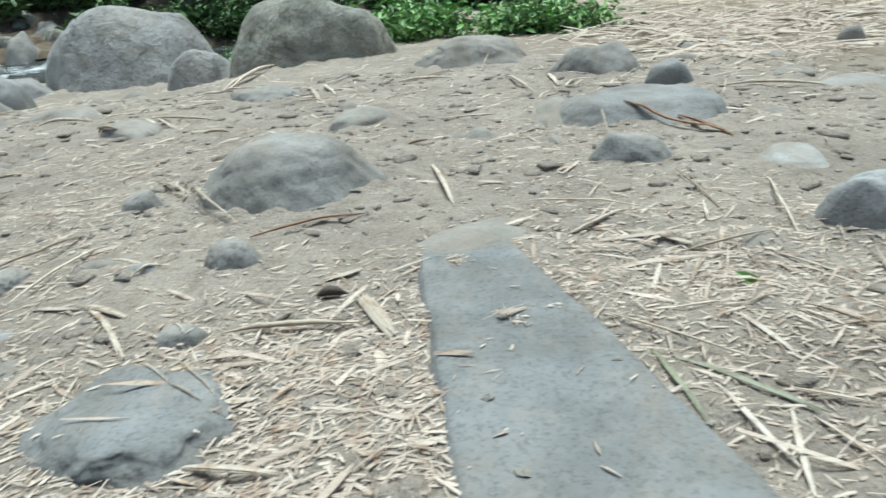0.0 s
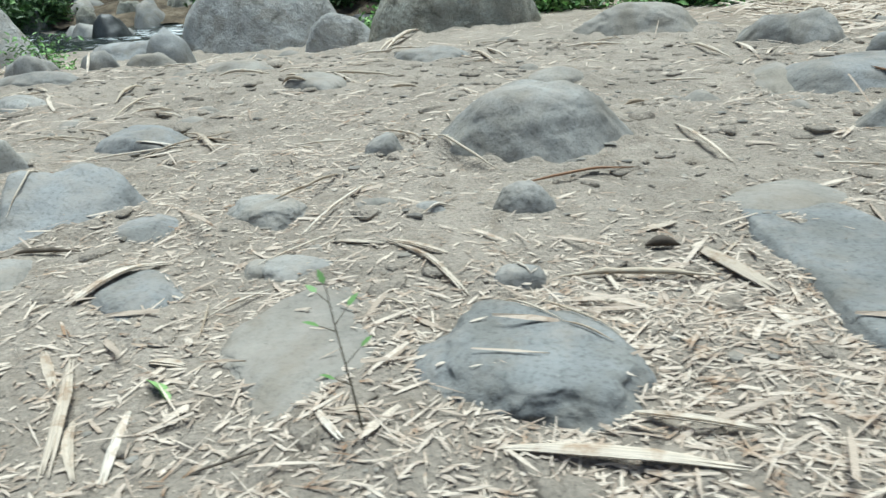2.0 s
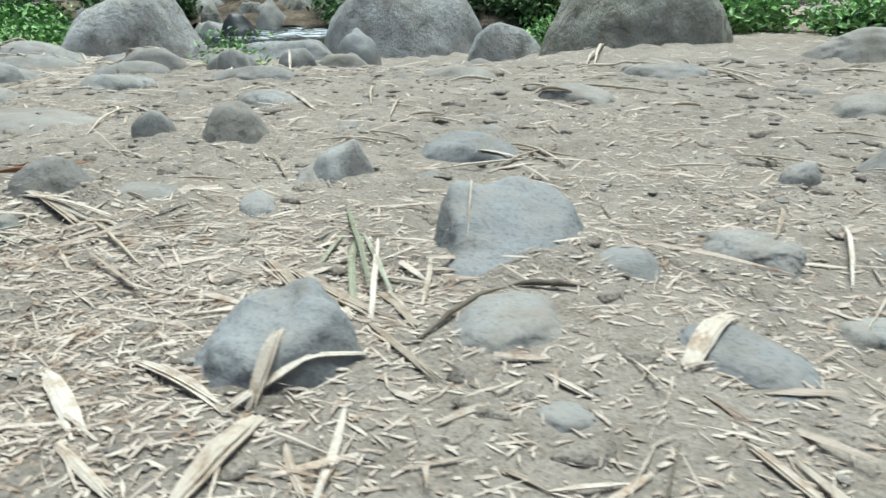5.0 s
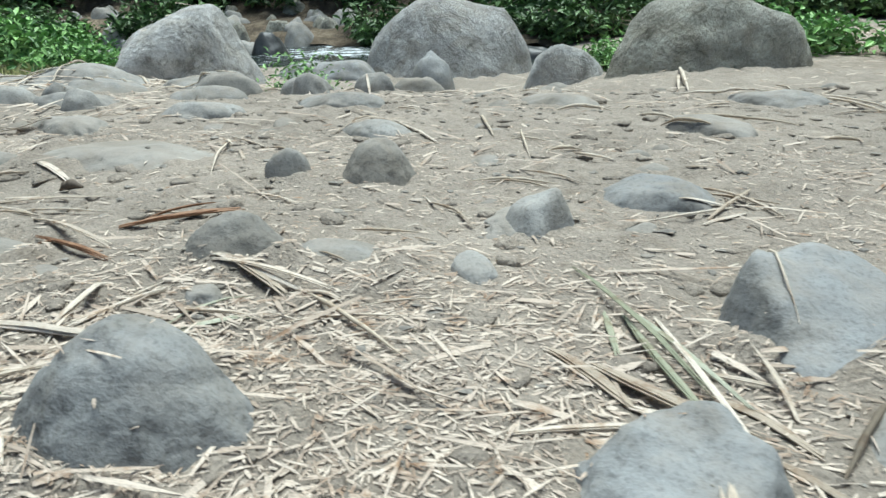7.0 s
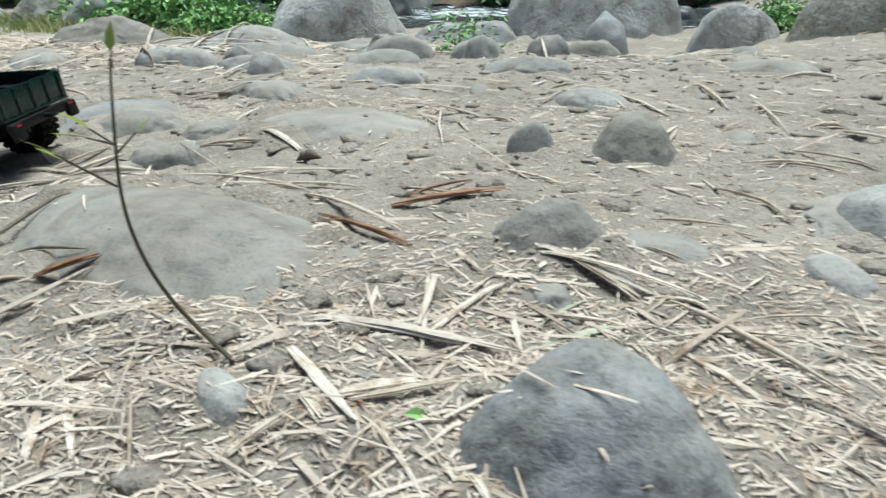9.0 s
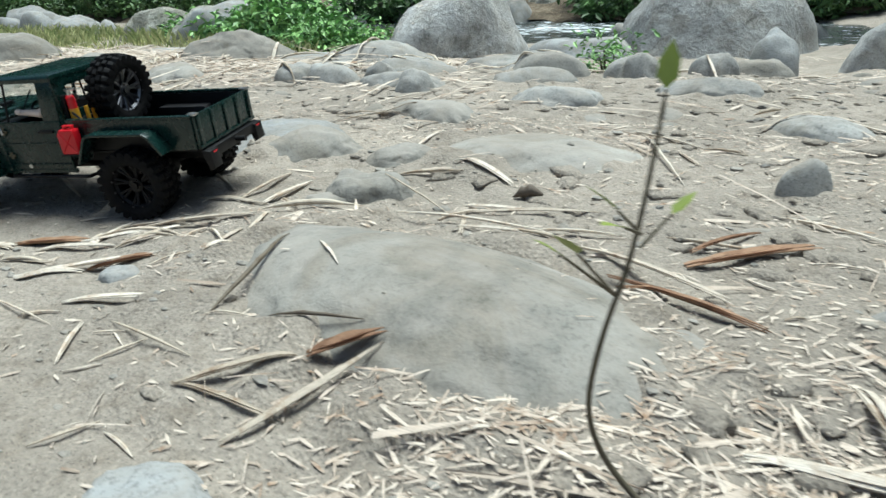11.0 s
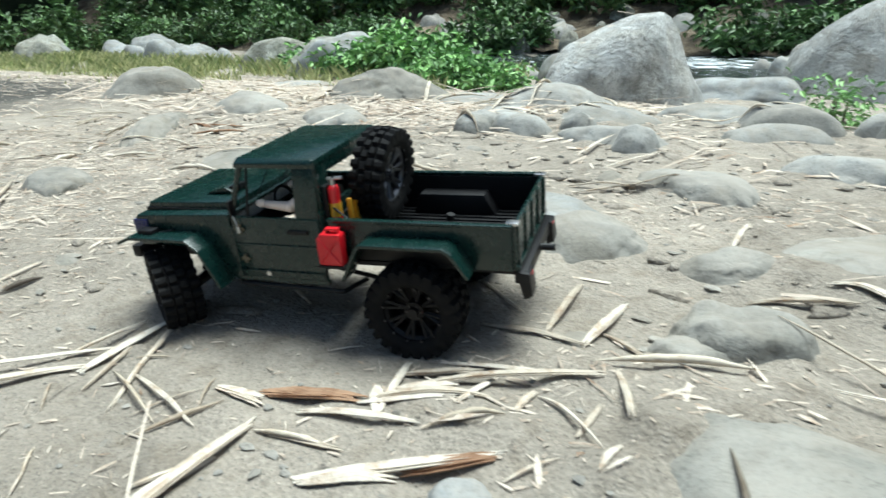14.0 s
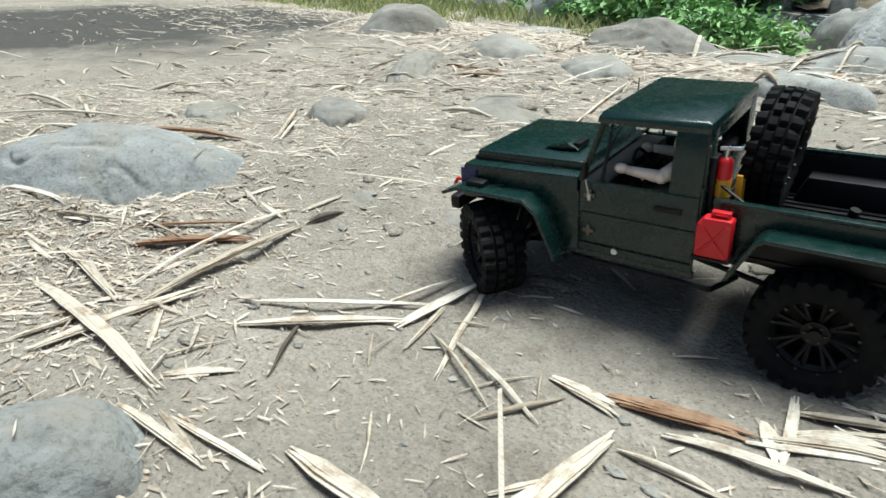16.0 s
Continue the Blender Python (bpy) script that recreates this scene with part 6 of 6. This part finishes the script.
def bush(x, y, wide, deep, high, count, size, material, seed, words):
    rnd = random.Random(seed)
    g = lie(x, y)
    top = new("bush")
    top.matrix_basis = pose(x, y, g - 0.02)
    tagged(top, words, "bush", "bushes on the stream bank")
    spots, stems, faces = [], [], []
    for _ in range(max(8, count // 60)):
        a, r = rnd.uniform(0, 6.28), math.sqrt(rnd.random())
        cx, cy = math.cos(a) * r * wide / 2, math.sin(a) * r * deep / 2
        cz = high * rnd.uniform(0.3, 1.0) * (1 - 0.45 * r * r)
        o = len(stems)
        for px, py, pz, t in ((cx * 0.5, cy * 0.5, 0, 0.006), (cx, cy, cz, 0.002)):
            stems += [(px - t, py - t, pz), (px + t, py - t, pz), (px, py + t, pz)]
        faces += [(o, o + 1, o + 4, o + 3), (o + 1, o + 2, o + 5, o + 4), (o + 2, o, o + 3, o + 5)]
        for _ in range(60):
            t = rnd.random() ** 0.6
            spots.append((cx * (0.5 + 0.5 * t) + rnd.gauss(0, 0.07), cy * (0.5 + 0.5 * t) + rnd.gauss(0, 0.07), max(0.01, cz * t + rnd.gauss(0, 0.05))))
    for nm, me in (("stem", mesh_of("stem", stems, faces, STEM)), ("foliage", leaves_mesh("foliage", spots, size, material, seed))):
        ob = new(nm, me)
        ob.parent = top
        tagged(ob, kind="stuff")
    return top


WORDS = "low leafy green bush growing behind the boulders"
for n, (x, y, wide, deep, high, count, size) in enumerate(((-0.1, 4.3, 0.9, 0.5, 0.28, 2400, 0.06), (0.75, 4.15, 0.9, 0.6, 0.26, 2400, 0.06), (-5.55, 4.75, 1.0, 0.8, 0.50, 3600, 0.085), (-6.2, 4.9, 1.1, 0.8, 0.38, 3000, 0.085), (-4.95, 4.45, 0.8, 0.6, 0.34, 2600, 0.07), (-7.0, 5.1, 1.1, 0.7, 0.28, 2200, 0.08), (-4.5, 4.2, 0.5, 0.35, 0.20, 900, 0.06), (-1.1, 4.3, 0.4, 0.4, 0.2, 800, 0.05), (-2.42, 2.78, 0.12, 0.1, 0.13, 240, 0.03))):
    bush(x, y, wide, deep, high, count, size, LEAF, 40 + n, WORDS)
for n in range(20):
    rnd = random.Random(80 + n)
    x = -15.5 + n * 1.0
    if -8.0 < x < -4.0 and n % 3:
        continue
    bush(x, stream_line(x) + rnd.uniform(1.2, 1.9), 1.5, 1.1, rnd.uniform(0.5, 0.9), 2600, 0.11, LEAF_DARK, 90 + n, "dark green undergrowth on the far stream bank")
for n in range(13):
    rnd = random.Random(180 + n)
    x = -17.0 + n * 1.7
    bush(x, stream_line(x) + rnd.uniform(2.8, 3.6), 2.4, 1.6, rnd.uniform(1.2, 1.8), 2600, 0.17, LEAF_DARK, 190 + n, "dark green undergrowth on the far stream bank")


for n in range(6):
    rnd = random.Random(280 + n)
    bush(-15.5 + rnd.uniform(-0.5, 0.5), -1.0 + n * 1.6, 1.8, 2.0, rnd.uniform(0.9, 1.5), 2200, 0.15, LEAF_DARK, 290 + n, "dark green undergrowth on the far stream bank")


def build_grass():
    rnd, verts, faces = random.Random(5), [], []
    for _ in range(40000):
        x, y = rnd.uniform(-14, -4.8), rnd.uniform(1.2, 5.6)
        into = y - (3.3 + 0.20 * (x + 6) * (x < -6))
        if rnd.random() > smooth(-1.4, 1.6, into) * 0.8 or noise.noise(Vector((x * 1.7, y * 1.7, 3))) < 0.28 * (1 - smooth(0.2, 1.4, into)) - 0.1:
            continue
        h, a, w = rnd.uniform(0.03, 0.15) * (0.3 + 0.8 * smooth(-0.5, 1.6, into)), rnd.uniform(0, 6.28), rnd.uniform(0.004, 0.008)
        z, o, l = land(x, y), len(verts), rnd.uniform(0.2, 0.8)
        dx, dy = math.cos(a), math.sin(a)
        verts += [(x - dy * w, y + dx * w, z), (x + dy * w, y - dx * w, z), (x + dx * h * l * 0.4, y + dy * h * l * 0.4, z + h * 0.7), (x + dx * h * l, y + dy * h * l, z + h)]
        faces += [(o, o + 1, o + 2), (o + 1, o + 3, o + 2)]
    ob = new("grass", mesh_of("grass", verts, faces, GRASS, shade=False))
    return tagged(ob, "short yellow-green grass on the bank", "grass", kind="stuff")


build_grass()


# ---- the sapling and small weeds by the path ----
def plant(name, words, line, thick, twigs, leaf_material_, category):
    """A thin bent stem through the points of line, with twigs that end in leaves: (place on the stem, tip, leaf length)."""
    top = new(name)
    base = Vector(line[0])
    top.matrix_basis = Matrix.Translation(base)
    tagged(top, words, category)
    curve = bpy.data.curves.new("stem", "CURVE")
    curve.dimensions, curve.bevel_depth, curve.bevel_resolution, curve.resolution_u = "3D", thick, 2, 6
    spline = curve.splines.new("NURBS")
    spline.points.add(len(line) - 1)
    for k, q in enumerate(line):
        spline.points[k].co = (*(Vector(q) - base), 1)
        spline.points[k].radius = 1.0 - 0.65 * k / (len(line) - 1)
    spline.use_endpoint_u, spline.order_u = True, 3
    curve.materials.append(STEM)
    shape = new("stem", curve)
    me = bpy.data.meshes.new_from_object(shape.evaluated_get(bpy.context.evaluated_depsgraph_get()))
    bpy.data.objects.remove(shape)
    me.name = "stem"
    stem = new("stem", me)
    stem.parent = top
    for a, b, size in twigs:
        a, b = Vector(a) - base, Vector(b) - base
        bm = rod(bmesh.new(), a, b, thick * 0.4, thick * 0.25, 6)
        part("twig", bm, STEM, top)
        way = (b - a).normalized()
        across = way.cross(Vector((0, 0, 1))).normalized() if abs(way.z) < 0.95 else Vector((1, 0, 0))
        up = across.cross(way)
        bm = bmesh.new()
        rim = [(0, 0), (0.22, 0.25), (0.2, 0.6), (0, 1), (-0.2, 0.6), (-0.22, 0.25)]
        vs = [bm.verts.new(b + across * u * size + way * v * size + up * (0.12 * abs(u) - 0.1 * v * v) * size) for u, v in rim]
        mid = bm.verts.new(b + way * 0.45 * size - up * 0.03 * size)
        for k in range(6):
            bm.faces.new((vs[k], vs[(k + 1) % 6], mid))
        part("leaf", bm, leaf_material_, top)
    return top


YOUNG = leaf_material("young_leaf", (0.14, 0.19, 0.03), (0.30, 0.36, 0.06))
plant(
    "sapling", "thin bent bare sapling with a few yellow-green leaves", [(-1.842, 0.550, 0.010), (-1.885, 0.556, 0.035), (-1.910, 0.540, 0.090), (-1.900, 0.515, 0.160), (-1.884, 0.508, 0.220), (-1.882, 0.520, 0.276)], 0.0023,
    [((-1.882, 0.520, 0.270), (-1.882, 0.522, 0.280), 0.020), ((-1.884, 0.508, 0.222), (-1.893, 0.500, 0.234), 0.020), ((-1.884, 0.508, 0.222), (-1.888, 0.492, 0.230), 0.022), ((-1.893, 0.510, 0.190), (-1.903, 0.478, 0.222), 0.022), ((-1.893, 0.510, 0.190), (-1.912, 0.490, 0.214), 0.018), ((-1.884, 0.509, 0.215), (-1.874, 0.520, 0.228), 0.015)],
    YOUNG, "sapling",
)
plant(
    "weed", "thin green weed with small leaves growing in dry soil", [(-0.430, 0.385, 0.0), (-0.436, 0.392, 0.045), (-0.448, 0.408, 0.085), (-0.453, 0.416, 0.115)], 0.0011,
    [((-0.448, 0.408, 0.085), (-0.458, 0.404, 0.092), 0.013), ((-0.448, 0.408, 0.090), (-0.440, 0.418, 0.100), 0.013), ((-0.452, 0.414, 0.105), (-0.462, 0.420, 0.110), 0.012), ((-0.436, 0.392, 0.050), (-0.446, 0.386, 0.060), 0.013), ((-0.440, 0.398, 0.065), (-0.430, 0.404, 0.075), 0.012), ((-0.453, 0.416, 0.113), (-0.455, 0.418, 0.118), 0.012)],
    LEAF, "weed",
)
for n, (x, y) in enumerate(((-1.676, 0.521), (-0.62, 0.44), (0.36, 0.66))):
    z = rest(x, y) + 0.004
    leaf = new("leaf", leaves_mesh("leaf", [(0, 0, 0)], 0.035, LEAF, 700 + n))
    leaf.matrix_basis = pose(x, y, z, 10, 5, 40 * n)
    tagged(leaf, "single fallen green leaf on the straw", "leaf")
